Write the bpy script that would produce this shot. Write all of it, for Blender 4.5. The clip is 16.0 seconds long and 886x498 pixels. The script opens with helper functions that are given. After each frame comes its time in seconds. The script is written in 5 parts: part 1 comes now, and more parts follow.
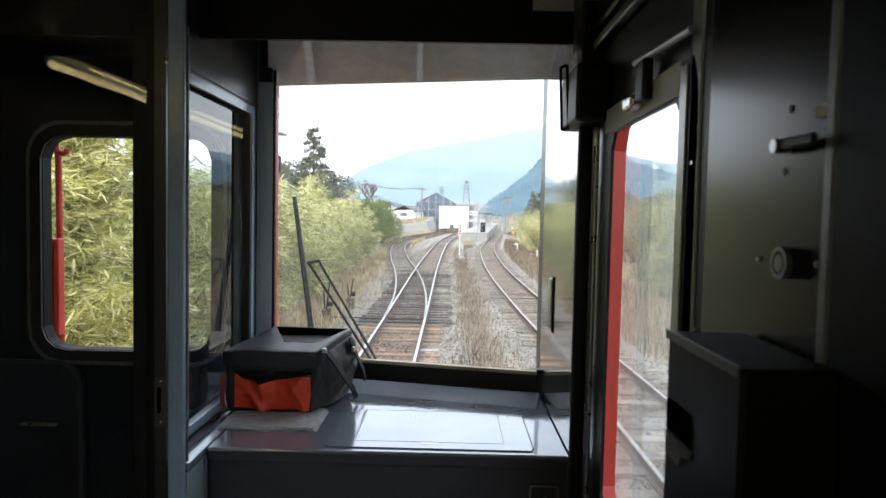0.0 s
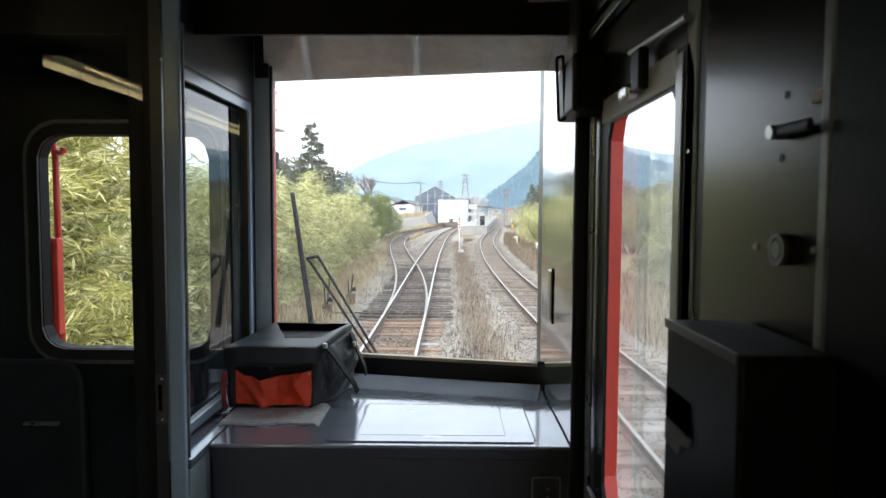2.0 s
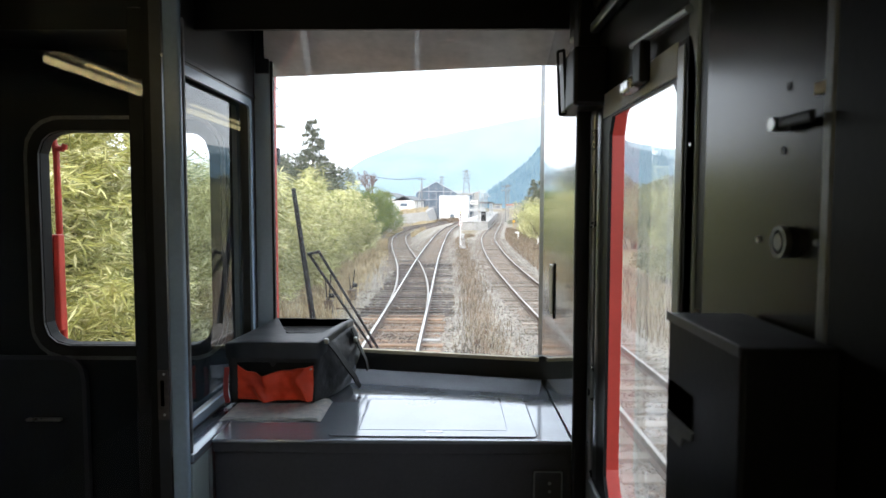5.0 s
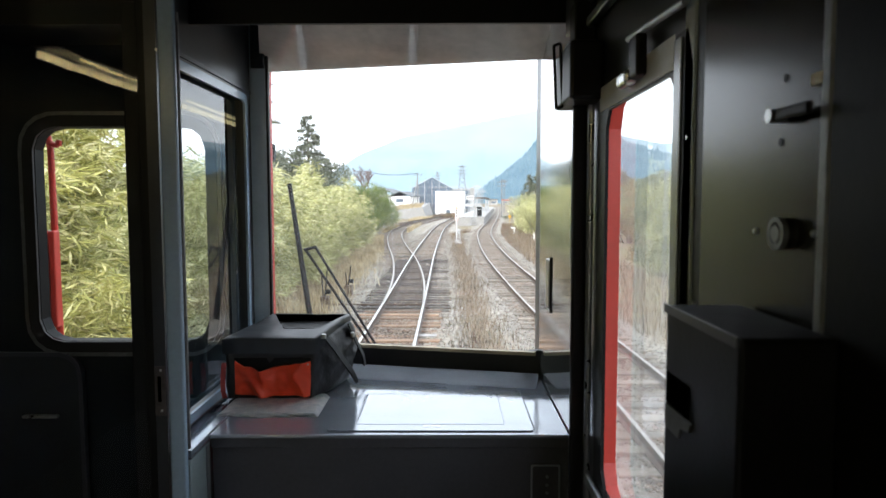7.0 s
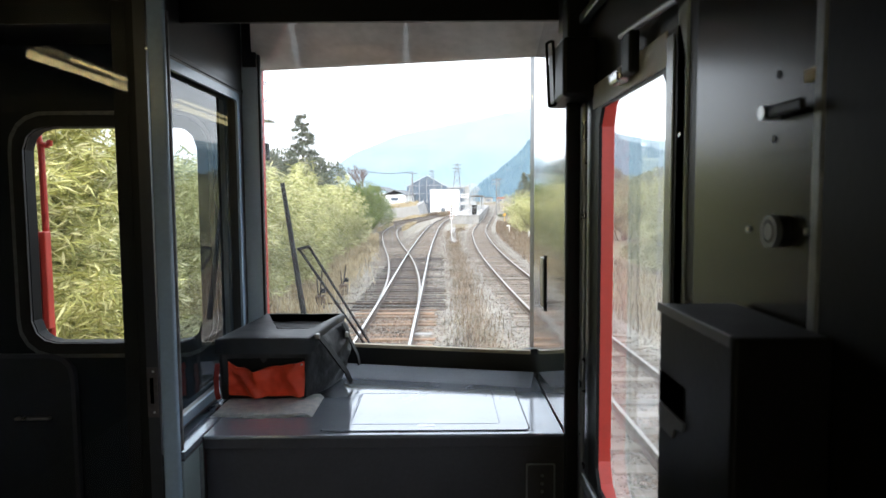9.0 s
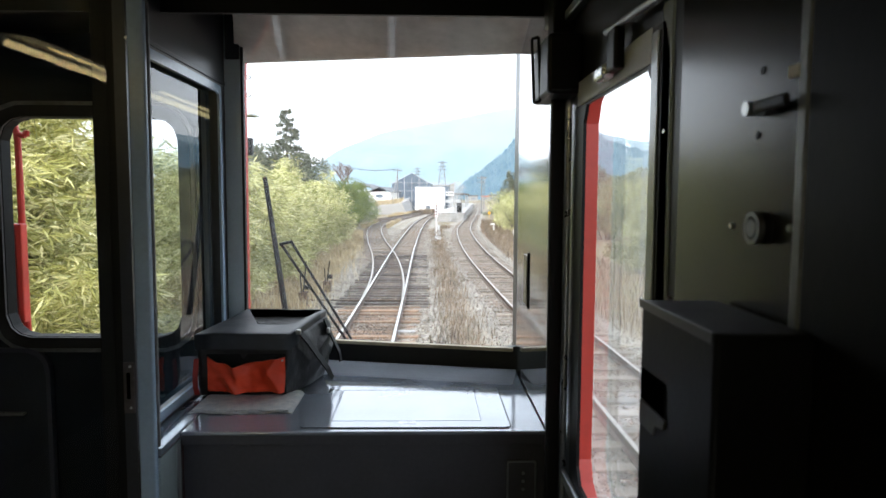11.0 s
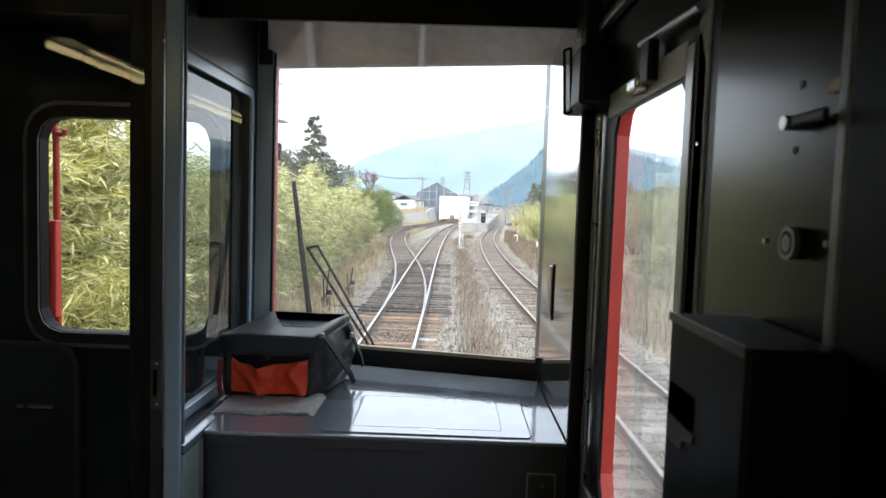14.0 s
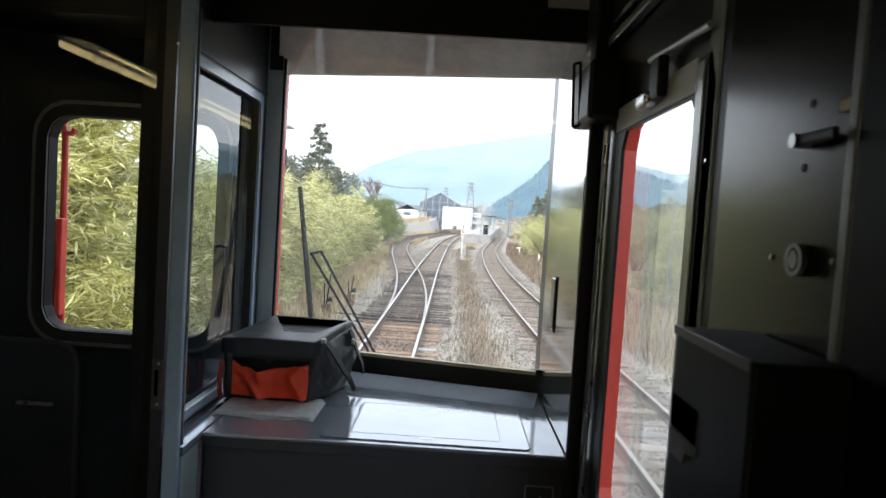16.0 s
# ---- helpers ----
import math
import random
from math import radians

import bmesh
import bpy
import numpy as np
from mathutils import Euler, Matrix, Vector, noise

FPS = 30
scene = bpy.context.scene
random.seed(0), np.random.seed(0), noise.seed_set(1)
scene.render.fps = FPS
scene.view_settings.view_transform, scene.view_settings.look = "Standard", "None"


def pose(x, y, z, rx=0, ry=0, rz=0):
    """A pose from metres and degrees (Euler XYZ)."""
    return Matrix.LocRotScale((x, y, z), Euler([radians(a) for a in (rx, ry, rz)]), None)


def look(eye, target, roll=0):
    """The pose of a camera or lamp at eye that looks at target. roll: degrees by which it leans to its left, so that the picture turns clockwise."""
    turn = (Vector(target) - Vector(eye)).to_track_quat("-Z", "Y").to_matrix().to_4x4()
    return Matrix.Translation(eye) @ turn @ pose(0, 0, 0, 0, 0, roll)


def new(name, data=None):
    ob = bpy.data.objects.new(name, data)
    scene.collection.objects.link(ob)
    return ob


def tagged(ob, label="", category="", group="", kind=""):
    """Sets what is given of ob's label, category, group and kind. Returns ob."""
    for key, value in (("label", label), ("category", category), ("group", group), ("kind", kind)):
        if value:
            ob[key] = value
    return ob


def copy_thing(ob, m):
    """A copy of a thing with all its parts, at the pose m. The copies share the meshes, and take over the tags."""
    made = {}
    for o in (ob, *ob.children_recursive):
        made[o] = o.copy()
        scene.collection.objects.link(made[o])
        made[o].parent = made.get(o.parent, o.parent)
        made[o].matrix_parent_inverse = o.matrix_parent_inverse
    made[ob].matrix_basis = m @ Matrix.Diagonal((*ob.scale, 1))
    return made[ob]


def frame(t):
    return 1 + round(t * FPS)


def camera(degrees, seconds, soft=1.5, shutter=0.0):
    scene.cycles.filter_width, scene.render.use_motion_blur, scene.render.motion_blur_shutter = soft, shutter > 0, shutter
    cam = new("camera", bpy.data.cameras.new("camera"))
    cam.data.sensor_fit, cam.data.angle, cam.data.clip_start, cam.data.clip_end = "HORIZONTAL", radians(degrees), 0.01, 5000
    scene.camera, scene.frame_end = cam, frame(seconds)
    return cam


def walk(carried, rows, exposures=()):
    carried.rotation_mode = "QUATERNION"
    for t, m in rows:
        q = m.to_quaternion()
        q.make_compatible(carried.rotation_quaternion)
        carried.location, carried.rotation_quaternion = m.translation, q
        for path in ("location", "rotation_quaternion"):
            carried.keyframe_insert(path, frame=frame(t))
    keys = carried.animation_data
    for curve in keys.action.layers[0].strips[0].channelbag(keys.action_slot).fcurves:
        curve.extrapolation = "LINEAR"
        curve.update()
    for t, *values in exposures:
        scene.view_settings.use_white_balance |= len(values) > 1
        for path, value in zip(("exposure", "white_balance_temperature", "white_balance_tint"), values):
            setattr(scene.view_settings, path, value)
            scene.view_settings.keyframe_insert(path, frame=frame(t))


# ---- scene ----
cam = camera(67.2, 16.0)
cam.data.dof.use_dof = True             # a small sensor, focused on the desk and beyond
cam.data.dof.focus_distance = 5.0
cam.data.dof.aperture_fstop = 8.0
PATH = [
    (0, (1.055, 0.018, 2.849), (1.032, 2.016, 2.748), 1.2),
    (0.5, (1.055, 0.017, 2.849), (1.037, 2.015, 2.744), 1.1),
    (1, (1.057, 0.019, 2.846), (1.037, 2.016, 2.733), 1.4),
    (1.5, (1.057, 0.018, 2.846), (1.041, 2.015, 2.739), 1.1),
    (2, (1.058, 0.019, 2.847), (1.036, 2.015, 2.728), 0.3),
    (2.5, (1.057, 0.018, 2.848), (1.021, 2.014, 2.736), 0.4),
    (3, (1.059, 0.02, 2.847), (1.031, 2.016, 2.722), 0.7),
    (3.5, (1.057, 0.019, 2.847), (1.031, 2.015, 2.72), 0.1),
    (4, (1.058, 0.02, 2.846), (1.028, 2.016, 2.718), 0.0),
    (6.5, (1.058, 0.02, 2.843), (1.041, 2.015, 2.702), 0.3),
    (7, (1.056, 0.02, 2.842), (1.042, 2.015, 2.697), -0.1),
    (7.5, (1.056, 0.021, 2.843), (1.041, 2.015, 2.695), -0.2),
    (8, (1.059, 0.02, 2.842), (1.043, 2.015, 2.692), 0.2),
    (8.5, (1.06, 0.024, 2.843), (1.053, 2.018, 2.693), -0.2),
    (11, (1.064, 0.038, 2.838), (1.111, 2.031, 2.681), 0.3),
    (11.5, (1.07, 0.064, 2.829), (1.166, 2.052, 2.633), 1.2),
    (12, (1.066, 0.049, 2.835), (1.086, 2.042, 2.664), 0.6),
    (12.5, (1.058, 0.043, 2.829), (1.056, 2.036, 2.657), 1.1),
    (13, (1.052, 0.03, 2.837), (1.009, 2.026, 2.728), 0.9),
    (13.5, (1.055, 0.032, 2.833), (1.03, 2.028, 2.709), 1.8),
    (14, (1.056, 0.034, 2.834), (1.034, 2.03, 2.704), 1.9),
    (14.5, (1.047, 0.026, 2.833), (1.012, 2.022, 2.713), 2.2),
    (15, (1.045, 0.025, 2.833), (0.998, 2.022, 2.739), 2.5),
    (15.5, (1.045, 0.021, 2.834), (0.994, 2.019, 2.75), 3.5),
    (16, (1.049, 0.028, 2.83), (1.02, 2.026, 2.731), 3.6),
]
walk(cam, [(t, look(eye, target, roll)) for t, eye, target, roll in PATH], [(0.0, 0.86, 6150, 8), (3.5, 0.93, 6150, 8), (8.0, 1.02, 6150, 8), (12.5, 0.97, 6150, 8), (16.0, 0.88, 6150, 8)])

# ---- light ----
world = bpy.data.worlds.new("sky")
scene.world = world
world.use_nodes = True
wn = world.node_tree
bg = wn.nodes["Background"]
sky = wn.nodes.new("ShaderNodeTexSky")
sky.sky_type = "NISHITA"
sky.sun_disc = False
sky.sun_elevation = radians(38)
sky.sun_rotation = radians(215)
sky.air_density, sky.dust_density, sky.ozone_density = 1.0, 6.0, 1.0
veil = wn.nodes.new("ShaderNodeMix")          # thin overcast in front of the blue sky
veil.data_type = "RGBA"
veil.inputs[0].default_value = 0.62
veil.inputs[7].default_value = (15.5, 16.0, 16.6, 1)
wn.links.new(sky.outputs[0], veil.inputs[6])
wn.links.new(veil.outputs[2], bg.inputs[0])
bg.inputs[1].default_value = 0.12

sun_data = bpy.data.lights.new("sun", "SUN")
sun_data.energy = 1.4
sun_data.angle = radians(12)
sun_data.color = (1.0, 0.97, 0.92)
sun = new("sun", sun_data)
sun.matrix_world = look((-30, -40, 40), (0, 20, 0))

# ---- materials ----
def mat(name, color, rough=0.6, metal=0.0, var=0.15, scale=8.0, fine=90.0, bump=0.15, dist=0.004, spec=0.5, coat=0.0, tint=None, rand=0.0, stretch=None):
    """A surface with variation at two scales and a fine relief. tint: a second colour for stains."""
    m = bpy.data.materials.new(name)
    m.use_nodes = True
    n, l = m.node_tree.nodes, m.node_tree.links
    b = n["Principled BSDF"]
    b.inputs["Roughness"].default_value = rough
    b.inputs["Metallic"].default_value = metal
    b.inputs["Specular IOR Level"].default_value = spec
    b.inputs["Coat Weight"].default_value = coat
    b.inputs["Coat Roughness"].default_value = 0.08
    tc = n.new("ShaderNodeTexCoord")
    big = n.new("ShaderNodeTexNoise")
    big.inputs["Scale"].default_value = scale
    big.inputs["Detail"].default_value = 5
    small = n.new("ShaderNodeTexNoise")
    small.inputs["Scale"].default_value = fine
    small.inputs["Detail"].default_value = 3
    vec = tc.outputs["Object"]
    if stretch:
        mp = n.new("ShaderNodeMapping")
        mp.inputs["Scale"].default_value = stretch
        l.new(vec, mp.inputs["Vector"])
        vec = mp.outputs[0]
    l.new(vec, big.inputs["Vector"])
    l.new(vec, small.inputs["Vector"])
    add = n.new("ShaderNodeMath")
    add.operation = "MULTIPLY_ADD"
    l.new(small.outputs[0], add.inputs[0])
    add.inputs[1].default_value = 0.4
    l.new(big.outputs[0], add.inputs[2])
    ramp = n.new("ShaderNodeValToRGB")
    c = Vector(color)
    d = Vector(tint) if tint else c * (1 - var)
    e = c * (1 + var)
    ramp.color_ramp.elements[0].position, ramp.color_ramp.elements[1].position = 0.5, 0.9
    ramp.color_ramp.elements[0].color = (*d, 1)
    ramp.color_ramp.elements[1].color = (*e, 1)
    l.new(add.outputs[0], ramp.inputs[0])
    col = ramp.outputs[0]
    if rand:
        info = n.new("ShaderNodeObjectInfo")
        hue = n.new("ShaderNodeHueSaturation")
        rng = n.new("ShaderNodeMapRange")
        rng.inputs[3].default_value, rng.inputs[4].default_value = 1 - rand, 1 + rand
        l.new(info.outputs["Random"], rng.inputs[0])
        l.new(rng.outputs[0], hue.inputs["Value"])
        l.new(col, hue.inputs["Color"])
        col = hue.outputs[0]
    l.new(col, b.inputs["Base Color"])
    rr = n.new("ShaderNodeMapRange")
    rr.inputs[3].default_value, rr.inputs[4].default_value = rough - min(0.08, 0.5 * rough), min(rough + min(0.1, 0.6 * rough), 1)
    l.new(big.outputs[0], rr.inputs[0])
    l.new(rr.outputs[0], b.inputs["Roughness"])
    if bump:
        bp = n.new("ShaderNodeBump")
        bp.inputs["Strength"].default_value = bump
        bp.inputs["Distance"].default_value = dist
        l.new(small.outputs[0], bp.inputs["Height"])
        l.new(bp.outputs[0], b.inputs["Normal"])
    return m


def glass(name, tint=(1, 1, 1), ior=1.5):
    m = bpy.data.materials.new(name)
    m.use_nodes = True
    n, l = m.node_tree.nodes, m.node_tree.links
    n.remove(n["Principled BSDF"])
    tr = n.new("ShaderNodeBsdfTransparent")
    tr.inputs[0].default_value = (*tint, 1)
    gl = n.new("ShaderNodeBsdfGlossy")
    gl.inputs["Roughness"].default_value = 0.005
    fr = n.new("ShaderNodeFresnel")
    fr.inputs[0].default_value = ior
    mx = n.new("ShaderNodeMixShader")
    l.new(fr.outputs[0], mx.inputs[0])
    l.new(tr.outputs[0], mx.inputs[1])
    l.new(gl.outputs[0], mx.inputs[2])
    l.new(mx.outputs[0], n["Material Output"].inputs[0])
    return m


def glare_glass(name, low, high, tint=(1, 1, 1), glare_color=(0.9, 0.9, 0.9), ior=1.5):
    """Glass with a made-up film that scatters light to imitate glare and reflections."""
    m = glass(name, tint, ior)
    n, l = m.node_tree.nodes, m.node_tree.links
    out = n["Material Output"]
    clear = out.inputs[0].links[0].from_socket
    film = n.new("ShaderNodeBsdfTranslucent")
    film.inputs[0].default_value = (*glare_color, 1)
    no = n.new("ShaderNodeTexNoise")
    no.inputs["Scale"].default_value = 3.0
    no.inputs["Detail"].default_value = 6
    tc = n.new("ShaderNodeTexCoord")
    l.new(tc.outputs["Object"], no.inputs["Vector"])
    rng = n.new("ShaderNodeMapRange")
    rng.inputs[1].default_value, rng.inputs[2].default_value = 0.3, 0.7
    rng.inputs[3].default_value, rng.inputs[4].default_value = low, high
    l.new(no.outputs[0], rng.inputs[0])
    mx = n.new("ShaderNodeMixShader")
    l.new(rng.outputs[0], mx.inputs[0])
    l.new(clear, mx.inputs[1])
    l.new(film.outputs[0], mx.inputs[2])
    l.new(mx.outputs[0], out.inputs[0])
    return m


def glow(name, color, power):
    m = bpy.data.materials.new(name)
    m.use_nodes = True
    n, l = m.node_tree.nodes, m.node_tree.links
    e = n.new("ShaderNodeEmission")
    e.inputs[0].default_value = (*color, 1)
    e.inputs[1].default_value = power
    l.new(e.outputs[0], n["Material Output"].inputs[0])
    return m


def distance(name, low, high, glowing, z0, z1, scale, top_haze=0.0):
    """Far wooded hills: a plain glowing backdrop, soft pattern, haze painted into the colour."""
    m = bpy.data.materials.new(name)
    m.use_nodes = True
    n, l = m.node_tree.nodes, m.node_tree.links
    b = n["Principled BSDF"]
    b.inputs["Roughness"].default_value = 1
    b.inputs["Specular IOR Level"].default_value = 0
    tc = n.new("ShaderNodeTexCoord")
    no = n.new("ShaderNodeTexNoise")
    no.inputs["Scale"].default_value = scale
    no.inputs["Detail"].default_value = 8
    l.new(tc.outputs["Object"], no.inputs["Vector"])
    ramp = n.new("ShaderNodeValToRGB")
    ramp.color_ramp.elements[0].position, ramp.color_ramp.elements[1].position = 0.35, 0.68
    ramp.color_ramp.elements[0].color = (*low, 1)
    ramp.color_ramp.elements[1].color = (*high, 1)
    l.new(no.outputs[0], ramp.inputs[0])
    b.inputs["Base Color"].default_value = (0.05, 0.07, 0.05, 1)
    sep = n.new("ShaderNodeSeparateXYZ")          # painted haze: the glow lightens towards the ridge
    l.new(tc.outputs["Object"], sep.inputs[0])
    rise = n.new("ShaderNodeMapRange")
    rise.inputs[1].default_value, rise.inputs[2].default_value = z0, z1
    rise.inputs[4].default_value = top_haze
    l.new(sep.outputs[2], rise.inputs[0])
    haze = n.new("ShaderNodeMix")
    haze.data_type = "RGBA"
    haze.inputs[7].default_value = (1.25, 1.35, 1.45, 1)
    l.new(rise.outputs[0], haze.inputs[0])
    l.new(ramp.outputs[0], haze.inputs[6])
    l.new(haze.outputs[2], b.inputs["Emission Color"])
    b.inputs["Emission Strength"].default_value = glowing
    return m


M_SHELL = mat("dark_cab_paint", (0.030, 0.033, 0.040), 0.32, var=0.2, scale=3, bump=0.05, spec=0.4)
M_BLACK = mat("black_lacquer", (0.008, 0.008, 0.009), 0.42, var=0.2, scale=3, bump=0.04, spec=0.18)
M_GREY = mat("blue_grey_enamel", (0.68, 0.77, 0.80), 0.24, var=0.08, scale=4, bump=0.06)
M_POST = mat("slate_blue_enamel", (0.31, 0.41, 0.53), 0.2, var=0.1, scale=4, bump=0.05)
M_CHEEK = mat("grey_green_enamel", (0.30, 0.36, 0.37), 0.3, var=0.1, scale=4, bump=0.05)
M_LEDGE = mat("pale_grey_enamel", (0.42, 0.47, 0.50), 0.2, var=0.08, scale=5, bump=0.04, spec=0.8)
M_DARKRED = mat("dark_red_webbing", (0.28, 0.02, 0.015), 0.6, var=0.15, fine=300, bump=0.2)
M_BRASS = mat("dull_khaki_strip", (0.58, 0.50, 0.33), 0.5, var=0.2, scale=10)
M_DESK = mat("glossy_slate_desk", (0.31, 0.35, 0.41), 0.09, metal=0.40, var=0.08, scale=5, bump=0.0, spec=0.9, coat=0.5)
M_DESKBACK = mat("satin_slate_desk_edge", (0.30, 0.33, 0.38), 0.16, metal=0.35, var=0.1, scale=5, bump=0.0, spec=0.7)
M_FACE = mat("charcoal_desk_front", (0.058, 0.059, 0.071), 0.4, var=0.2, scale=3, bump=0.05)
M_PANEL = mat("satin_wall_panel", (0.022, 0.022, 0.021), 0.22, metal=0.12, var=0.06, scale=1.5, bump=0.0, spec=0.42)
M_GLOSS = mat("polished_side_panel", (0.10, 0.11, 0.10), 0.06, var=0.1, scale=3, bump=0.0, spec=1.0, coat=1.0)
M_CLOTH = mat("black_nylon", (0.026, 0.026, 0.028), 0.5, var=0.3, scale=14, fine=26, bump=0.55, dist=0.012)
M_LIDCLOTH = mat("grey_black_coated_cloth", (0.030, 0.034, 0.040), 0.40, var=0.2, scale=14, fine=16, bump=0.3, dist=0.008)
M_ORANGE = mat("orange_red_nylon", (0.85, 0.07, 0.02), 0.45, var=0.12, scale=10, fine=22, bump=0.35, dist=0.008)
M_PAPER = mat("newsprint", (0.72, 0.72, 0.69), 0.9, var=0.05, scale=45, fine=260, bump=0.1, tint=(0.52, 0.55, 0.57))
M_STICK = mat("faded_notice", (0.42, 0.43, 0.40), 0.08, var=0.1, bump=0, spec=0.8, coat=1.0)
M_SOFFIT = mat("beige_lining_board", (0.42, 0.40, 0.37), 0.25, var=0.1, scale=4, bump=0.05)
M_RUBBER = mat("black_rubber", (0.014, 0.014, 0.015), 0.55, var=0.2, bump=0.1)
M_BOX = mat("matt_black_steel", (0.004, 0.004, 0.0045), 0.5, var=0.2, scale=6, bump=0.06, spec=0.12)
M_RED = mat("red_car_paint", (0.55, 0.045, 0.03), 0.35, var=0.1, scale=6, bump=0.05, coat=0.2)
M_STEEL = mat("brushed_steel", (0.5, 0.5, 0.5), 0.28, metal=1.0, var=0.1, scale=20, bump=0.08)
M_ALU = mat("dull_aluminium", (0.35, 0.37, 0.39), 0.42, metal=0.8, var=0.12, scale=10, bump=0.05)
M_FLOOR = mat("grey_floor_sheet", (0.12, 0.12, 0.125), 0.6, var=0.25, scale=5, bump=0.1)
M_GLASS = glass("window_glass")
M_SCREEN = glare_glass("windscreen_glass", 0.035, 0.06)
# stronger film: imitates pale reflections washing over the side window
M_SIDEGLASS = glare_glass("side_window_glass", 0.08, 0.13, (0.90, 0.92, 0.92), ior=1.8)
M_BOARD = mat("glossy_beige_board", (0.56, 0.54, 0.50), 0.045, var=0.12, scale=2, fine=6, bump=0.05, spec=0.8, stretch=(6, 6, 0.6))
# blue film: imitates the bluish reflection on the partition pane
M_TINT = glare_glass("partition_glass", 0.03, 0.055, (0.84, 0.89, 0.92), (0.36, 0.56, 0.85), 1.85)
# near-black without gloss: the darkness inside openings is painted on
M_HOLE_SHADE = mat("hole_shade_black", (0.001, 0.001, 0.001), 0.95, var=0.1, spec=0.0)
M_GUIDE = mat("worn_grey_chute", (0.11, 0.115, 0.12), 0.6, var=0.25, scale=30, bump=0.1)
M_WORN = mat("worn_painted_plate", (0.085, 0.075, 0.072), 0.65, metal=0.1, var=0.4, scale=25, bump=0.15)
M_KNOB = mat("dull_worn_steel", (0.22, 0.22, 0.22), 0.45, metal=0.9, var=0.2, scale=40, bump=0.05)
# lightened so the unseen saloon throws more light into the cab
M_LINING = mat("pale_saloon_lining", (0.66, 0.65, 0.62), 0.5, var=0.08, scale=3, bump=0.05)
M_TUBE = glow("warm_tube", (1.0, 0.80, 0.38), 5.5)
M_WALLGLOSS = mat("polished_blue_black_panel", (0.018, 0.022, 0.027), 0.02, var=0.15, scale=3, bump=0.0, spec=0.6)
M_CASE = mat("worn_black_steel", (0.0065, 0.0065, 0.0072), 0.45, var=0.25, scale=9, fine=160, bump=0.06, spec=0.16)


# ---- mesh helpers ----
def part(name, bm, material, parent=None, label=""):
    me = bpy.data.meshes.new(name)
    bm.to_mesh(me)
    bm.free()
    me.materials.append(material)
    ob = new(name, me)
    if parent:
        ob.parent = parent
    if label:
        ob["label"] = label
    return ob


def thing(name, label, category, group="", kind="", at=(0, 0, 0)):
    ob = new(name)
    ob.empty_display_size = 0.1
    ob.location = at
    return tagged(ob, label, category, group, kind)


def add_box(bm, x0, x1, y0, y1, z0, z1, bevel=0.0, seg=2):
    vs = [bm.verts.new((x, y, z)) for x in (x0, x1) for y in (y0, y1) for z in (z0, z1)]
    fs = [bm.faces.new([vs[i] for i in f]) for f in ((0, 1, 3, 2), (4, 6, 7, 5), (0, 4, 5, 1), (2, 3, 7, 6), (0, 2, 6, 4), (1, 5, 7, 3))]
    if bevel:
        es = {e for f in fs for e in f.edges}
        bmesh.ops.bevel(bm, geom=list(es), offset=bevel, segments=seg, affect="EDGES", profile=0.5)
    return bm


def box(x0, x1, y0, y1, z0, z1, bevel=0.0, seg=2):
    bm = bmesh.new()
    return add_box(bm, x0, x1, y0, y1, z0, z1, bevel, seg)


def add_rod(bm, a, b, r0, r1=None, seg=10):
    a, b = Vector(a), Vector(b)
    r1 = r0 if r1 is None else r1
    q = (b - a).to_track_quat("Z", "Y")
    rings = []
    for c, r in ((a, r0), (b, r1)):
        rings.append([bm.verts.new(c + q @ Vector((r * math.cos(k * math.tau / seg), r * math.sin(k * math.tau / seg), 0))) for k in range(seg)])
    for k in range(seg):
        bm.faces.new((rings[0][k], rings[0][(k + 1) % seg], rings[1][(k + 1) % seg], rings[1][k]))
    bm.faces.new(rings[0][::-1])
    bm.faces.new(rings[1])
    return bm


def rod(a, b, r0, r1=None, seg=10):
    return add_rod(bmesh.new(), a, b, r0, r1, seg)


def radial(w, h, r, a):
    """Distance from the centre to the edge of a rounded rectangle, towards the angle a."""
    c, s = math.cos(a), math.sin(a)
    lo, hi = 0.0, w + h
    for _ in range(40):
        m = (lo + hi) / 2
        x, y = abs(m * c), abs(m * s)
        dx, dy = max(x - (w / 2 - r), 0), max(y - (h / 2 - r), 0)
        inside = x <= w / 2 and y <= h / 2 and math.hypot(dx, dy) <= r + 1e-9 if r else x <= w / 2 and y <= h / 2
        lo, hi = (m, hi) if inside else (lo, m)
    return lo


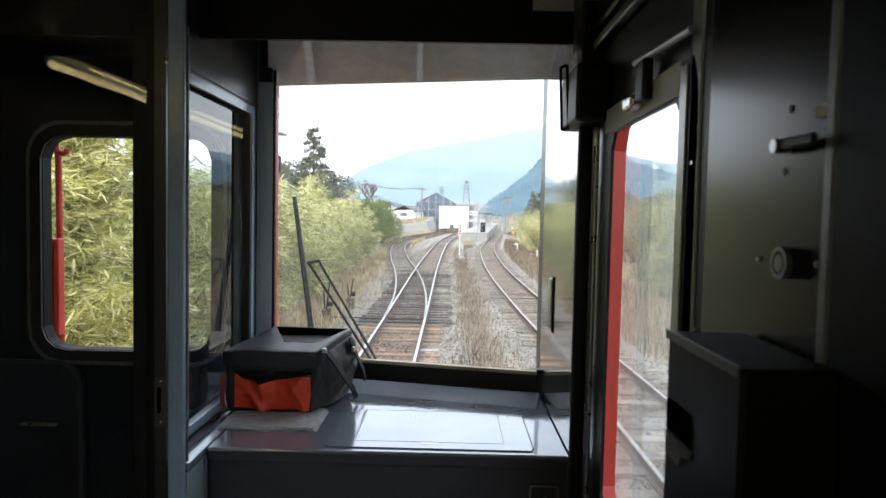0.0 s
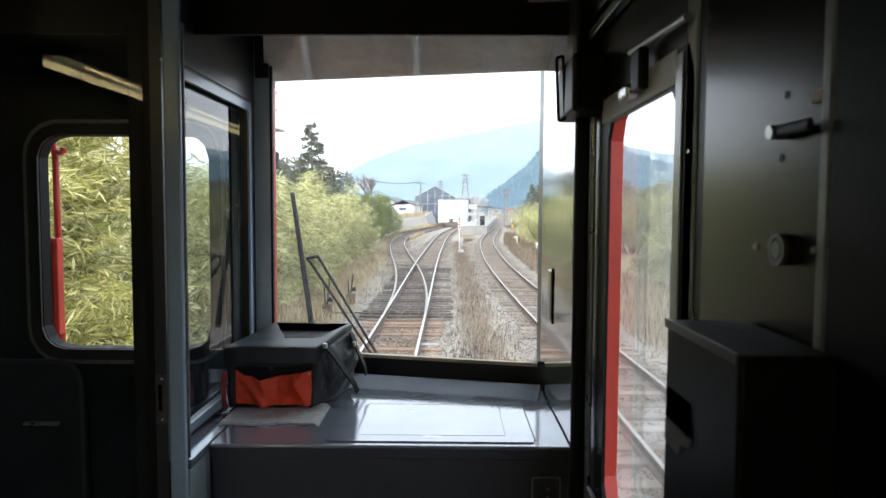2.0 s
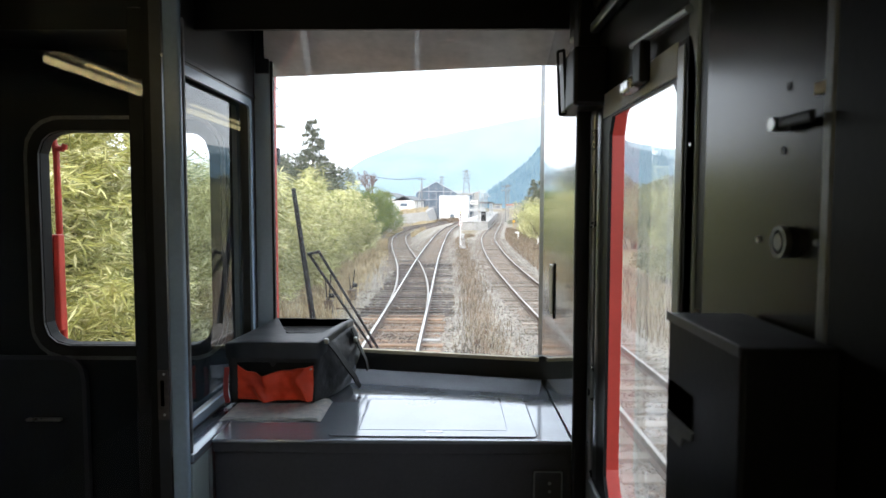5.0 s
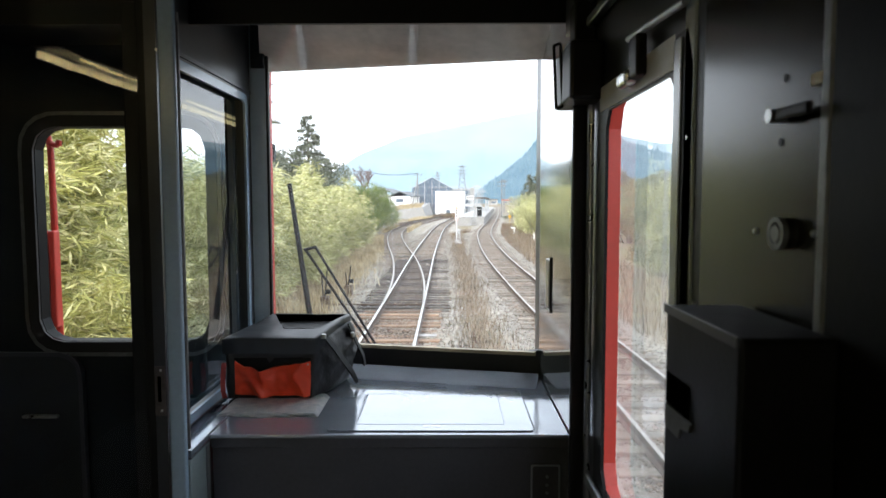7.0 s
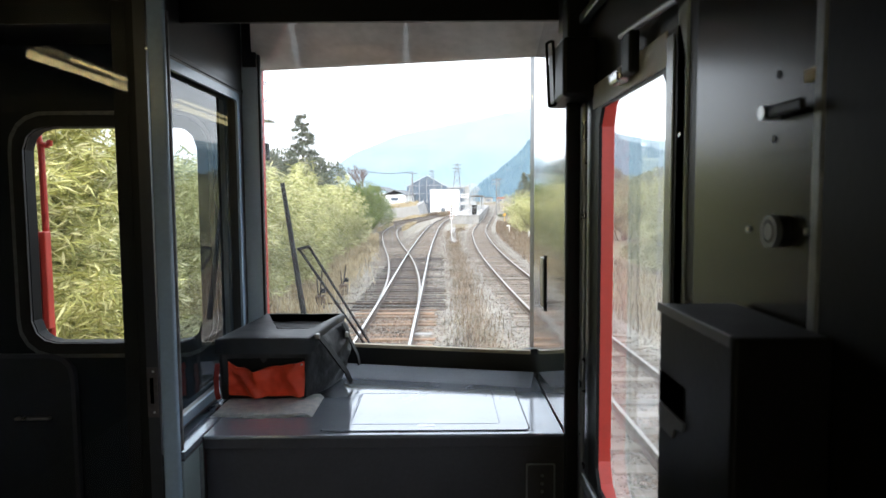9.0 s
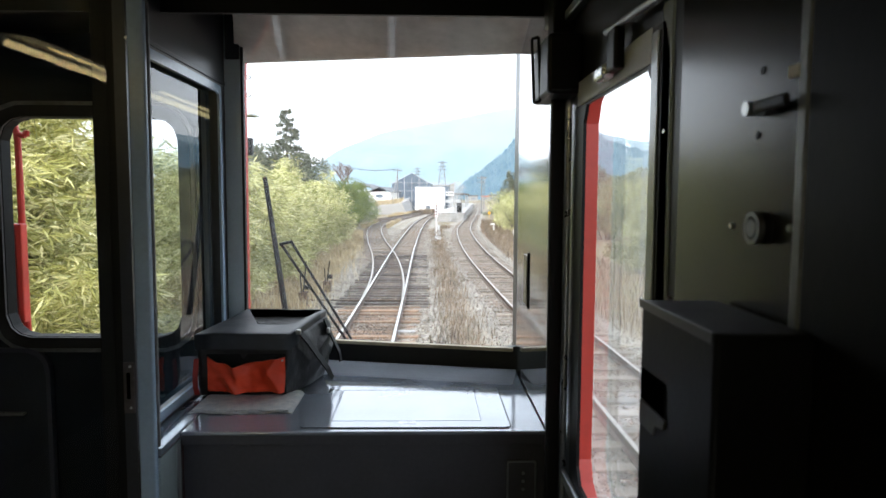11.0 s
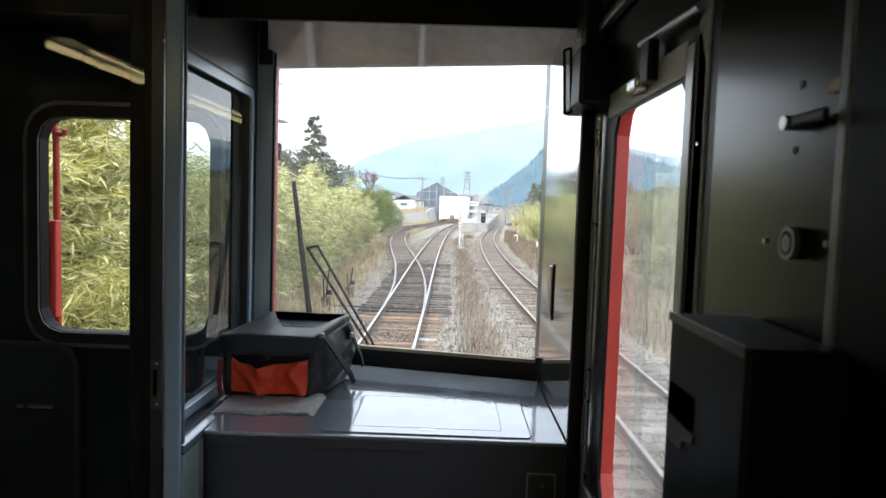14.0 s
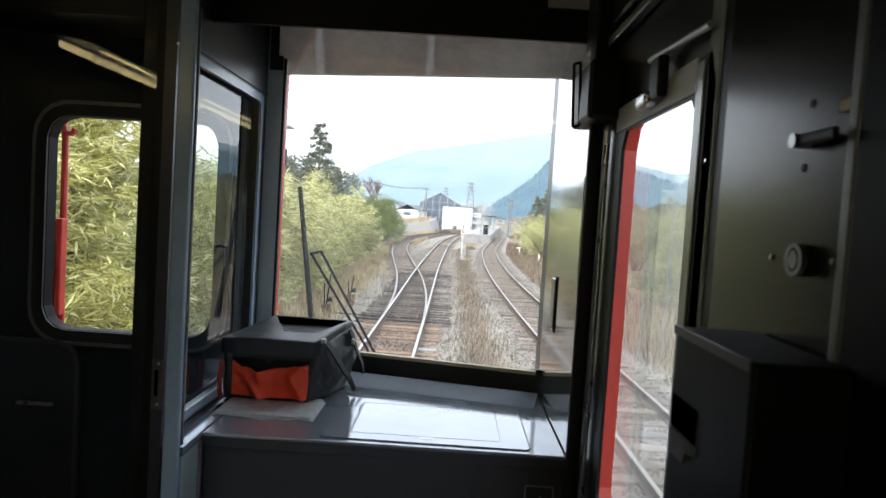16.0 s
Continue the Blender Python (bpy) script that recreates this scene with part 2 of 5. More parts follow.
def ring(outer, inner, o, u, v, depth):
    """A plate with a hole. outer, inner: (u0, u1, v0, v1, corner radius); o, u, v: its plane; depth: a vector through it."""
    o, u, v, depth = Vector(o), Vector(u), Vector(v), Vector(depth)
    cu, cv = (inner[0] + inner[1]) / 2, (inner[2] + inner[3]) / 2
    angles = [k * math.tau / 72 for k in range(72)]
    for rect in ((outer, inner) if inner[4] < 0.015 else (outer,)):
        for uu in rect[:2]:
            for vv in rect[2:4]:
                angles.append(math.atan2(vv - cv, uu - cu) % math.tau)
    angles = sorted(set(round(a, 6) for a in angles))
    bm = bmesh.new()
    loops = [[], [], [], []]
    for a in angles:
        c, s = math.cos(a), math.sin(a)
        ri = radial(inner[1] - inner[0], inner[3] - inner[2], inner[4], a)
        if outer[4]:
            ro = radial(outer[1] - outer[0], outer[3] - outer[2], outer[4], a)
        else:
            ro = min(((outer[1] if c > 0 else outer[0]) - cu) / c if abs(c) > 1e-9 else 1e9, ((outer[3] if s > 0 else outer[2]) - cv) / s if abs(s) > 1e-9 else 1e9)
        for k, r in ((0, ri), (1, ro)):
            p = o + u * (cu + r * c) + v * (cv + r * s)
            loops[k].append(bm.verts.new(p))
            loops[k + 2].append(bm.verts.new(p + depth))
    n = len(angles)
    for i in range(n):
        j = (i + 1) % n
        bm.faces.new((loops[0][i], loops[0][j], loops[1][j], loops[1][i]))
        bm.faces.new((loops[2][i], loops[3][i], loops[3][j], loops[2][j]))
        bm.faces.new((loops[0][i], loops[2][i], loops[2][j], loops[0][j]))
        bm.faces.new((loops[1][i], loops[1][j], loops[3][j], loops[3][i]))
    bmesh.ops.recalc_face_normals(bm, faces=bm.faces)
    return bm


def rounded(rect, o, u, v, depth):
    """A solid plate with rounded corners; rect as in ring()."""
    o, u, v, depth = Vector(o), Vector(u), Vector(v), Vector(depth)
    cu, cv = (rect[0] + rect[1]) / 2, (rect[2] + rect[3]) / 2
    bm = bmesh.new()
    a, b = [], []
    for k in range(48):
        g = k * math.tau / 48
        r = radial(rect[1] - rect[0], rect[3] - rect[2], rect[4], g)
        p = o + u * (cu + r * math.cos(g)) + v * (cv + r * math.sin(g))
        a.append(bm.verts.new(p))
        b.append(bm.verts.new(p + depth))
    bm.faces.new(a)
    bm.faces.new(b[::-1])
    for k in range(48):
        j = (k + 1) % 48
        bm.faces.new((a[k], b[k], b[j], a[j]))
    bmesh.ops.recalc_face_normals(bm, faces=bm.faces)
    return bm


def sheet(o, u, v):
    """One face of glass."""
    o, u, v = Vector(o), Vector(u), Vector(v)
    bm = bmesh.new()
    bm.faces.new([bm.verts.new(q) for q in (o, o + u, o + u + v, o + v)])
    return bm


def structure(name, bm, material, label, category):
    return tagged(part(name, bm, material), label, category, kind="structure")


X, Y, Z = (1, 0, 0), (0, 1, 0), (0, 0, 1)
FLOOR, CEIL = 1.18, 3.62          # above the rail heads
XR, XL, YF = 1.40, 0.33, 2.45     # side lining, partition, front wall

# ---- the cab: shell ----
BACK = -9.0                       # the saloon behind goes back to here
structure("floor", box(-1.47, 1.47, BACK, 2.75, FLOOR - 0.1, FLOOR), M_FLOOR, "dark grey sheet floor of the railcar", "floor")
structure("ceiling", box(-1.47, 1.47, BACK, 1.925, CEIL, CEIL + 0.08), M_BLACK, "black-painted flat ceiling over the vestibule", "ceiling")
structure("ceiling_front", box(XL, 1.47, 1.943, 2.72, 3.56, 3.62), M_SHELL, "dark ceiling board over the console", "ceiling")
structure("ceiling_header", box(-1.40, 1.40, 1.926, 1.942, 3.337, 3.70), M_BLACK, "black header board below the ceiling", "trim")
structure("ceiling_gangway", box(-1.47, XL - 0.033, 1.943, 2.445, 3.40, 3.46), M_BLACK, "black board above the gangway", "ceiling")
structure("wall_back", box(-1.47, 1.47, BACK - 0.08, BACK - 0.003, FLOOR - 0.1, CEIL + 0.08), M_LINING, "pale bulkhead closing the saloon", "wall")


def side(name, x, dx, spans, material, label):
    """A side wall in stretches, each with one window opening or none."""
    for y0, y1, hole in spans:
        if hole:
            structure(name, ring((y0, y1, FLOOR, CEIL, 0), (*hole, 0.05), (x, 0, 0), Y, Z, (dx, 0, 0)), material, label, "wall")
        else:
            structure(name, box(min(x, x + dx), max(x, x + dx), y0, y1, FLOOR, CEIL), material, label, "wall")


# saloon windows behind the vestibule, on both sides; unseen, added to let daylight in
WL = [(BACK + 1.6 * k, BACK + 1.6 * (k + 1), (BACK + 1.6 * k + 0.15, BACK + 1.6 * (k + 1) - 0.15, 2.0, 3.0)) for k in range(4)]
side("wall_left", -1.40, -0.07, WL, M_LINING, "pale saloon lining with a side window")
side("wall_left", -1.40, -0.07, [(BACK + 6.4, 2.45, None)], M_BLACK, "black side lining of the driver's side")
side("wall_right", XR + 0.002, 0.068, WL, M_LINING, "pale saloon lining with a side window")
side("wall_right", XR + 0.002, 0.068, [(BACK + 6.4, -0.4, (-2.35, -0.55, 1.95, 3.05))], M_LINING, "pale lining with the entrance window")

for k, (y0, y1, hole) in enumerate(WL + [(BACK + 6.4, -0.4, (-2.35, -0.55, 1.95, 3.05))]):
    structure("body_side", ring((y0, y1, 0.95, 3.65, 0), (*hole, 0.05), (XR + 0.072, 0, 0), Y, Z, (0.012, 0, 0)), M_RED, "red-painted outer side with a window opening", "wall")
    p = structure("saloon_pane", sheet((XR + 0.04, hole[1], hole[2]), (0, hole[0] - hole[1], 0), (0, 0, hole[3] - hole[2])), M_GLASS, "clear saloon window pane", "window")
    p.visible_shadow = False
    if k < 4:
        structure("body_side", ring((y0, y1, 0.95, 3.65, 0), (*hole, 0.05), (-XR - 0.072, 0, 0), Y, Z, (-0.012, 0, 0)), M_RED, "red-painted outer side with a window opening", "wall")
        p = structure("saloon_pane", sheet((-XR - 0.04, hole[0], hole[2]), (0, hole[1] - hole[0], 0), (0, 0, hole[3] - hole[2])), M_GLASS, "clear saloon window pane", "window")
        p.visible_shadow = False
structure("body_side", box(-XR - 0.086, -XR - 0.072, BACK + 6.4, 2.45, 0.95, 3.65), M_RED, "red-painted outer side of the railcar", "wall")

# side wall with its window
structure("wall_right", ring((-0.4, 2.62, FLOOR, CEIL, 0), (1.005, 1.478, 2.195, 3.04, 0.05), (XR, 0, 0), Y, Z, (0.004, 0, 0)), M_SHELL,
          "dark satin side lining with a tall window", "wall")
structure("body_side", ring((-0.4, 2.62, 0.95, 3.65, 0), (0.97, 1.495, 2.185, 3.06, 0.07), (XR + 0.006, 0, 0), Y, Z, (0.030, 0, 0)), M_RED,
          "red-painted outer side of the railcar", "wall")

# front wall with the gangway window
structure("wall_front", ring((-1.47, XL - 0.032, FLOOR, 3.62, 0), (-0.45, 0.185, 2.32, 3.115, 0.09), (0, YF, 0), X, Z, (0, 0.05, 0)), M_WALLGLOSS,
          "black front wall with the rounded gangway window", "wall")
win = thing("window_1", "rounded gangway window in a black rubber seal", "window", kind="structure")
part("window_frame", ring((-0.485, 0.22, 2.285, 3.15, 0.12), (-0.446, 0.181, 2.324, 3.111, 0.088), (0, YF - 0.012, 0), X, Z, (0, 0.011, 0)), M_RUBBER, win)
part("deep_seal", ring((-0.449, 0.184, 2.321, 3.114, 0.089), (-0.444, 0.179, 2.326, 3.109, 0.086), (0, YF, 0), X, Z, (0, 0.055, 0)), M_BOX, win)
part("trim_ring", ring((-0.50, 0.235, 2.27, 3.165, 0.13), (-0.487, 0.222, 2.283, 3.152, 0.12), (0, YF - 0.009, 0), X, Z, (0, 0.007, 0)), M_KNOB, win)
p = part("pane", sheet((-0.46, YF + 0.02, 2.30), (0.66, 0, 0), (0, 0, 0.83)), M_GLASS, win)
p.visible_shadow = False

# front window of the assistant's side, slightly raked in plan
win = thing("window_2", "wide front window with black lower seal", "window", kind="structure")
FA, FB = Vector((0.375, 2.625, 0)), Vector((1.425, 2.40, 0))
fu = (FB - FA).normalized()
fn = Vector((-fu.y, fu.x, 0))
flen = (FB - FA).length
part("window_frame", ring((-0.06, flen + 0.03, 2.13, 3.6, 0), (-0.022, flen - 0.03, 2.285, 3.375, 0.03), FA, fu, Z, fn * 0.03), M_RUBBER, win, "black rubber seal")
part("outer_frame", ring((-0.08, flen + 0.05, 2.05, 3.65, 0), (-0.026, flen - 0.015, 2.275, 3.385, 0.03), FA + fn * 0.033, fu, Z, fn * 0.022), M_RED, win, "red outer frame")
bm = sheet(FA - fu * 0.05 + fn * 0.027 + Vector((0, 0, 2.2)), fu * (flen + 0.05), Vector((0, 0, 1.2)) - fn * 0.062)          # leans back a little, which moves the lamps' reflections out of view
p = part("pane", bm, M_SCREEN, win)
p.visible_shadow = False

bm = bmesh.new()
a, b = FA + fu * 0.03 - fn * 0.004, FA + fu * (flen - 0.05) - fn * 0.004
q = [a, b, b - fn * 0.022, a - fn * 0.022]
lo = [bm.verts.new((v.x, v.y, 2.284)) for v in q]
hi = [bm.verts.new((v.x, v.y, 2.296)) for v in q]
bm.faces.new(lo)
bm.faces.new(hi)
for i in range(4):
    bm.faces.new((lo[i], lo[(i + 1) % 4], hi[(i + 1) % 4], hi[i]))
bmesh.ops.recalc_face_normals(bm, faces=bm.faces)
part("seal_strip", bm, M_BRASS, win, "dull khaki strip along the seal")

structure("wall_front_seal", box(0.3875, 0.397, 2.499, 2.514, 2.12, 3.55, 0.003), M_RUBBER, "black rubber seal along the corner post", "trim")
structure("wall_front_strip", box(XL - 0.03, 0.387, 2.50, 2.515, FLOOR, 3.558), M_GREY, "blue-grey enamelled post beside the front window", "post")
bm = bmesh.new()
o = FA - fn * 0.02
q = [o - fu * 0.035, o + fu * (flen + 0.02), o + fu * (flen + 0.02) + fn * 0.014, o - fu * 0.035 + fn * 0.014]
lo = [bm.verts.new((v.x, v.y, 3.334)) for v in q]
hi = [bm.verts.new((v.x - fn.x * 0.33 + s * fu.x, v.y - fn.y * 0.33 + s * fu.y, 3.455)) for v, s in zip(q, (0.17, 0.06, 0.06, 0.17))]
bm.faces.new(lo[::-1])
bm.faces.new(hi)
for k in range(4):
    bm.faces.new((lo[k], lo[(k + 1) % 4], hi[(k + 1) % 4], hi[k]))
bmesh.ops.recalc_face_normals(bm, faces=bm.faces)
bmesh.ops.bevel(bm, geom=[e for e in bm.edges if all(v in lo for v in e.verts)], offset=0.003, segments=2, affect="EDGES")
# dark block stands in for shade on the upper end of the post
structure("post_top_shade", box(XL + 0.008, 0.387, 2.485, 2.4985, 3.325, 3.556, 0.002), M_SHELL, "dark block for the shaded top of the blue-grey post", "panel")
structure("head_board", bm, M_BOARD, "glossy beige board above the front window", "panel")

structure("wall_front_lower", box(0.34, 1.47, 2.66, 2.75, FLOOR - 0.2, 2.12), M_RED, "red outer front below the window", "wall")

# glazed partition between the gangway and the assistant's side
part_l = thing("partition", "dark glazed partition with blue-grey frame", "partition", kind="structure")
part("partition_panel", ring((1.706, 2.498, FLOOR, 3.61, 0), (1.80, 2.42, 2.235, 3.205, 0.012), (XL - 0.03, 0, 0), Y, Z, (0.03, 0, 0)), M_SHELL, part_l)
part("glazing_bead", ring((1.785, 2.435, 2.22, 3.22, 0.02), (1.812, 2.408, 2.247, 3.193, 0.012), (XL + 0.001, 0, 0), Y, Z, (0.008, 0, 0)), M_POST, part_l, "slate-blue glazing bead")
p = part("pane", sheet((XL - 0.015, 1.79, 2.22), (0, 0.64, 0), (0, 0, 1.0)), M_TINT, part_l, "tinted glass pane")
p.visible_shadow = False
part("post", box(0.357, 0.398, 1.650, 1.667, FLOOR, 3.615, 0.005, 3), M_POST, part_l, "rounded slate-blue end post")
part("post_bead", box(0.391, 0.4015, 1.6675, 1.678, 2.212, 3.3, 0.003), M_KNOB, part_l, "thin metal bead")
part("top_rail", box(XL - 0.02, XL + 0.004, 1.80, 2.497, 3.232, 3.244, 0.002), M_SHELL, part_l)

# sliding door leaf of the driver's compartment
door = thing("door_1", "black driver's compartment door with a tall pane", "door", kind="structure")
part("door_leaf", ring((-1.395, 0.292, FLOOR, 3.61, 0), (-1.33, 0.286, 1.9, 3.58, 0.002), (0, 1.756, 0), X, Z, (0, 0.02, 0)), M_SHELL, door)
p = part("pane", sheet((-1.34, 1.766, 1.89), (1.63, 0, 0), (0, 0, 1.70)), M_GLASS, door)
p.visible_shadow = False
part("door_stile", box(0.203, 0.262, 1.79, 1.82, FLOOR, 3.36, 0.004), M_BLACK, door)
jamb = part("door_jamb", box(0.272, 0.328, 1.722, 1.752, FLOOR, 3.61, 0.003), M_BLACK, door, "black door jamb")
part("rivet", rod((0.334, 1.7, 3.217), (0.334, 1.708, 3.217), 0.004, seg=10), M_STEEL, door)
strike = part("strike_plate", box(0.3005, 0.3285, 1.7025, 1.7055, 2.288, 2.418, 0.001), M_WORN, part_l, "worn aluminium strike plate")
part("latch_slot", box(0.309, 0.318, 1.7008, 1.7023, 2.325, 2.392), M_HOLE_SHADE, strike)
for zz in (2.302, 2.408):
    part("screw", rod((0.318, 1.7008, zz), (0.318, 1.7024, zz), 0.0032, seg=10), M_STEEL, strike)

# ---- the cab: fittings on the side wall ----
structure("side_panel", box(XR - 0.012, XR - 0.003, 1.70, 2.42, 2.21, 3.555), M_GLOSS, "polished grey side panel beside the front window", "panel")
t = thing("side_notice", "faded translucent notice stuck on the polished side panel", "notice")
part("sheet", box(XR - 0.016, XR - 0.0125, 1.80, 2.26, 2.665, 2.955), M_STICK, t)
t = thing("panel_latch", "slim black latch on the polished side panel", "latch")
part("latch_bar", box(XR - 0.0165, XR - 0.0125, 2.145, 2.154, 2.48, 2.66, 0.001), M_BLACK, t)
part("latch_plate", box(XR - 0.018, XR - 0.0122, 2.165, 2.225, 2.49, 2.65, 0.002), M_STEEL, t)

structure("window_post", box(1.350, 1.383, 1.592, 1.612, FLOOR, 3.355, 0.006), M_BLACK, "black round-edged post beside the side window", "post")
structure("post_strip", rod((1.3905, 1.588, 2.0), (1.3905, 1.588, 3.2), 0.0065, seg=16), M_STEEL, "thin aluminium strip along the window post", "trim")

win = thing("window_3", "tall side window in a black frame", "window", kind="structure")
part("window_frame", ring((0.985, 1.56, 2.15, 3.07, 0.03), (1.022, 1.452, 2.215, 3.03, 0.03), (XR - 0.008, 0, 0), Y, Z, (0.007, 0, 0)), M_BLACK, win)
part("near_stile", box(XR - 0.011, XR - 0.0085, 0.992, 1.021, 2.1, 3.075, 0.001), M_LEDGE, win, "pale aluminium stile")
part("head_board", box(XR - 0.011, XR - 0.0085, 1.022, 1.50, 3.034, 3.085, 0.001), M_LINING, win, "pale head board")
p = part("pane", sheet((XR + 0.0372, 0.955, 3.075), (0, 0.56, 0), (0, 0, -0.905)), M_SIDEGLASS, win)
p.visible_shadow = False
part("sill", box(XR - 0.02, XR - 0.0085, 1.02, 1.56, 2.17, 2.20, 0.004), M_ALU, win)

t = thing("window_latch", "chromed sash latch on a rod above the side window", "latch")
part("rod", rod((XR - 0.02, 0.95, 3.112), (XR - 0.02, 1.24, 3.13), 0.006), M_ALU, t)
part("catch", box(XR - 0.03, XR - 0.0115, 1.15, 1.20, 3.05, 3.12, 0.005), M_BLACK, t, "black catch body")
part("thumb_piece", box(XR - 0.035, XR - 0.0115, 1.205, 1.265, 3.045, 3.07, 0.006), M_STEEL, t)
part("keeper", box(XR - 0.028, XR - 0.0115, 1.268, 1.283, 3.05, 3.07, 0.004), M_STEEL, t)

t = thing("sun_blind", "black roller blind case with a wire side loop", "sun blind")
part("case", box(1.322, 1.398, 1.49, 1.69, 3.062, 3.19, 0.008), M_BLACK, t)
part("bracket", box(1.35, 1.398, 1.59, 1.66, 3.19, 3.30, 0.004), M_BLACK, t)
loop = bmesh.new()
pts = [(1.310, 1.60, 3.055), (1.303, 1.60, 3.20), (1.318, 1.60, 3.205), (1.325, 1.60, 3.06)]
for a, b in zip(pts, pts[1:] + pts[:1]):
    add_rod(loop, a, b, 0.0035, seg=8)
part("side_loop", loop, M_BLACK, t, "black wire loop")

structure("cornice", box(1.384, 1.398, -1.0, 1.92, 3.29, 3.618, 0.01), M_SHELL, "dark cornice along the side wall", "trim")
structure("cornice_rail", box(1.376, 1.396, 0.6, 1.90, 3.24, 3.262, 0.004), M_ALU, "thin metal rail under the cornice", "trim")
structure("ceiling_plate", box(1.27, 1.398, 1.912, 1.925, 3.425, 3.60, 0.003), M_SOFFIT, "pale inspection plate on the header board", "plate")

structure("wall_panel", box(XR - 0.007, XR - 0.003, 0.6255, 0.911, 2.2, 3.33, 0.001), M_PANEL, "satin dark metal wall panel", "panel")
structure("panel_strip", box(XR - 0.008, XR - 0.003, 0.945, 0.986, 1.2, 3.33, 0.004), M_LEDGE, "narrow vertical metal strip", "trim")
structure("panel_groove", box(XR - 0.0045, XR - 0.003, 0.912, 0.944, 1.2, 3.33), M_BLACK, "black groove between wall panels", "trim")
structure("panel_edge", box(XR - 0.012, XR - 0.003, 0.608, 0.6245, 1.2, 3.33, 0.003), M_KNOB, "dull metal edge of the wall panel", "trim")
structure("wall_cupboard", box(XR - 0.012, XR - 0.003, -0.39, 0.607, FLOOR, 3.33, 0.003), M_BOX, "black cupboard front on the side wall", "cupboard")

t = thing("door_lock", "dark lock plate with a small lever on the wall panel", "lock")
pl = part("plate", box(XR - 0.0084, XR - 0.0072, 0.627, 0.742, 2.885, 2.990, 0.0005), M_PANEL, t)
part("lever", box(XR - 0.024, XR - 0.018, 0.622, 0.684, 2.919, 2.931, 0.003), M_BLACK, t)
part("lever_boss", rod((XR - 0.026, 0.692, 2.925), (XR - 0.009, 0.692, 2.925), 0.0072, seg=20), M_STEEL, t)
for zz, yy in ((2.962, 0.692), (2.9, 0.698)):
    part("keyhole", rod((XR - 0.0095, yy, zz), (XR - 0.0089, yy, zz), 0.0042, seg=14), M_BLACK, pl)
part("key_tag", box(XR - 0.0125, XR - 0.0091, 0.622, 0.640, 2.945, 2.956, 0.001), M_BRASS, t, "worn ochre tag")

t = thing("round_knob", "round dull metal knob with a dark centre on the wall panel", "knob")
part("stem", rod((XR - 0.018, 0.678, 2.809), (XR - 0.0072, 0.678, 2.809), 0.0135, 0.016, 24), M_BLACK, t)
part("knob_ring", ring((-0.016, 0.016, -0.016, 0.016, 0.0159), (-0.0115, 0.0115, -0.0115, 0.0115, 0.0114), (XR - 0.022, 0.678, 2.809), Y, Z, (0.006, 0, 0)), M_KNOB, t, "dull metal ring")
part("knob_face", rod((XR - 0.0225, 0.678, 2.809), (XR - 0.0175, 0.678, 2.809), 0.0085, 0.0114, 24), M_KNOB, t, "bevelled dull face")
for k, (yy, zz) in enumerate(((0.75, 2.808), (0.634, 2.811), (0.928, 2.70), (0.965, 2.93))):
    b = part("screw_head", rod((XR - 0.0095, yy, zz), (XR - 0.0045, yy, zz), 0.003, 0.004, 12), M_STEEL)
    tagged(b, "small steel screw head on the wall lining", "screw", "screws on the wall lining")

def prism(outline, x0, x1):
    """A plate with the given outline in y and z, between two x."""
    bm = bmesh.new()
    a = [bm.verts.new((x0, y, z)) for y, z in outline]
    b = [bm.verts.new((x1, y, z)) for y, z in outline]
    bm.faces.new(a)
    bm.faces.new(b[::-1])
    for k in range(len(a)):
        bm.faces.new((a[k], a[k - 1], b[k - 1], b[k]))
    bmesh.ops.recalc_face_normals(bm, faces=bm.faces)
    return bm


t = thing("control_box", "black steel control box with a slot on the wall", "control box")
part("case", box(1.302, 1.387, 0.575, 0.765, 1.9, 2.725, 0.004), M_CASE, t)
part("top_edge", box(1.299, 1.3015, 0.575, 0.765, 2.717, 2.727, 0.0006), M_SHELL, t, "thin grey edge strip")
# flat plate, its black stands in for the shade inside the slot
part("slot", box(1.3002, 1.3018, 0.686, 0.757, 2.618, 2.652, 0.0006), M_HOLE_SHADE, t, "black plate painted as the dark slot opening")
guide = prism(((0.756, 2.6165), (0.678, 2.6165), (0.682, 2.607), (0.706, 2.602), (0.712, 2.590), (0.755, 2.590)), 1.2995, 1.3018)
part("ticket_guide", guide, M_GUIDE, t, "worn grey chute below the slot")
for zz in (2.52, 2.47):
    part("button", rod((1.297, 0.68, zz), (1.302, 0.68, zz), 0.007, seg=14), M_SHELL, t)

# ---- desk ----
desk = thing("console_desk", "glossy slate-grey console desk under the front window", "desk")
part("worktop", box(0.406, 1.387, 1.787, 2.60, 2.197, 2.208, 0.004, 3), M_DESK, desk)
part("front_panel", box(0.406, 1.387, 1.812, 1.83, FLOOR, 2.1965), M_FACE, desk, "charcoal front panel")
part("edge_strip", box(0.406, 1.387, 1.797, 1.811, 2.168, 2.1965, 0.002), M_FACE, desk)
part("end_cheek", box(0.363, 0.400, 1.672, 1.811, FLOOR, 2.183, 0.003), M_CHEEK, desk, "blue-grey end cheek")
part("cheek_strip", box(0.4005, 0.404, 1.776, 1.788, FLOOR, 2.18, 0.001), M_ALU, desk)
part("ledge_filler", box(0.333, 0.3615, 1.70, 2.49, 2.191, 2.2088, 0.001), M_DESK, desk)
part("ledge_edge", box(0.363, 0.4025, 1.6695, 1.811, 2.184, 2.1905, 0.001), M_FACE, desk)
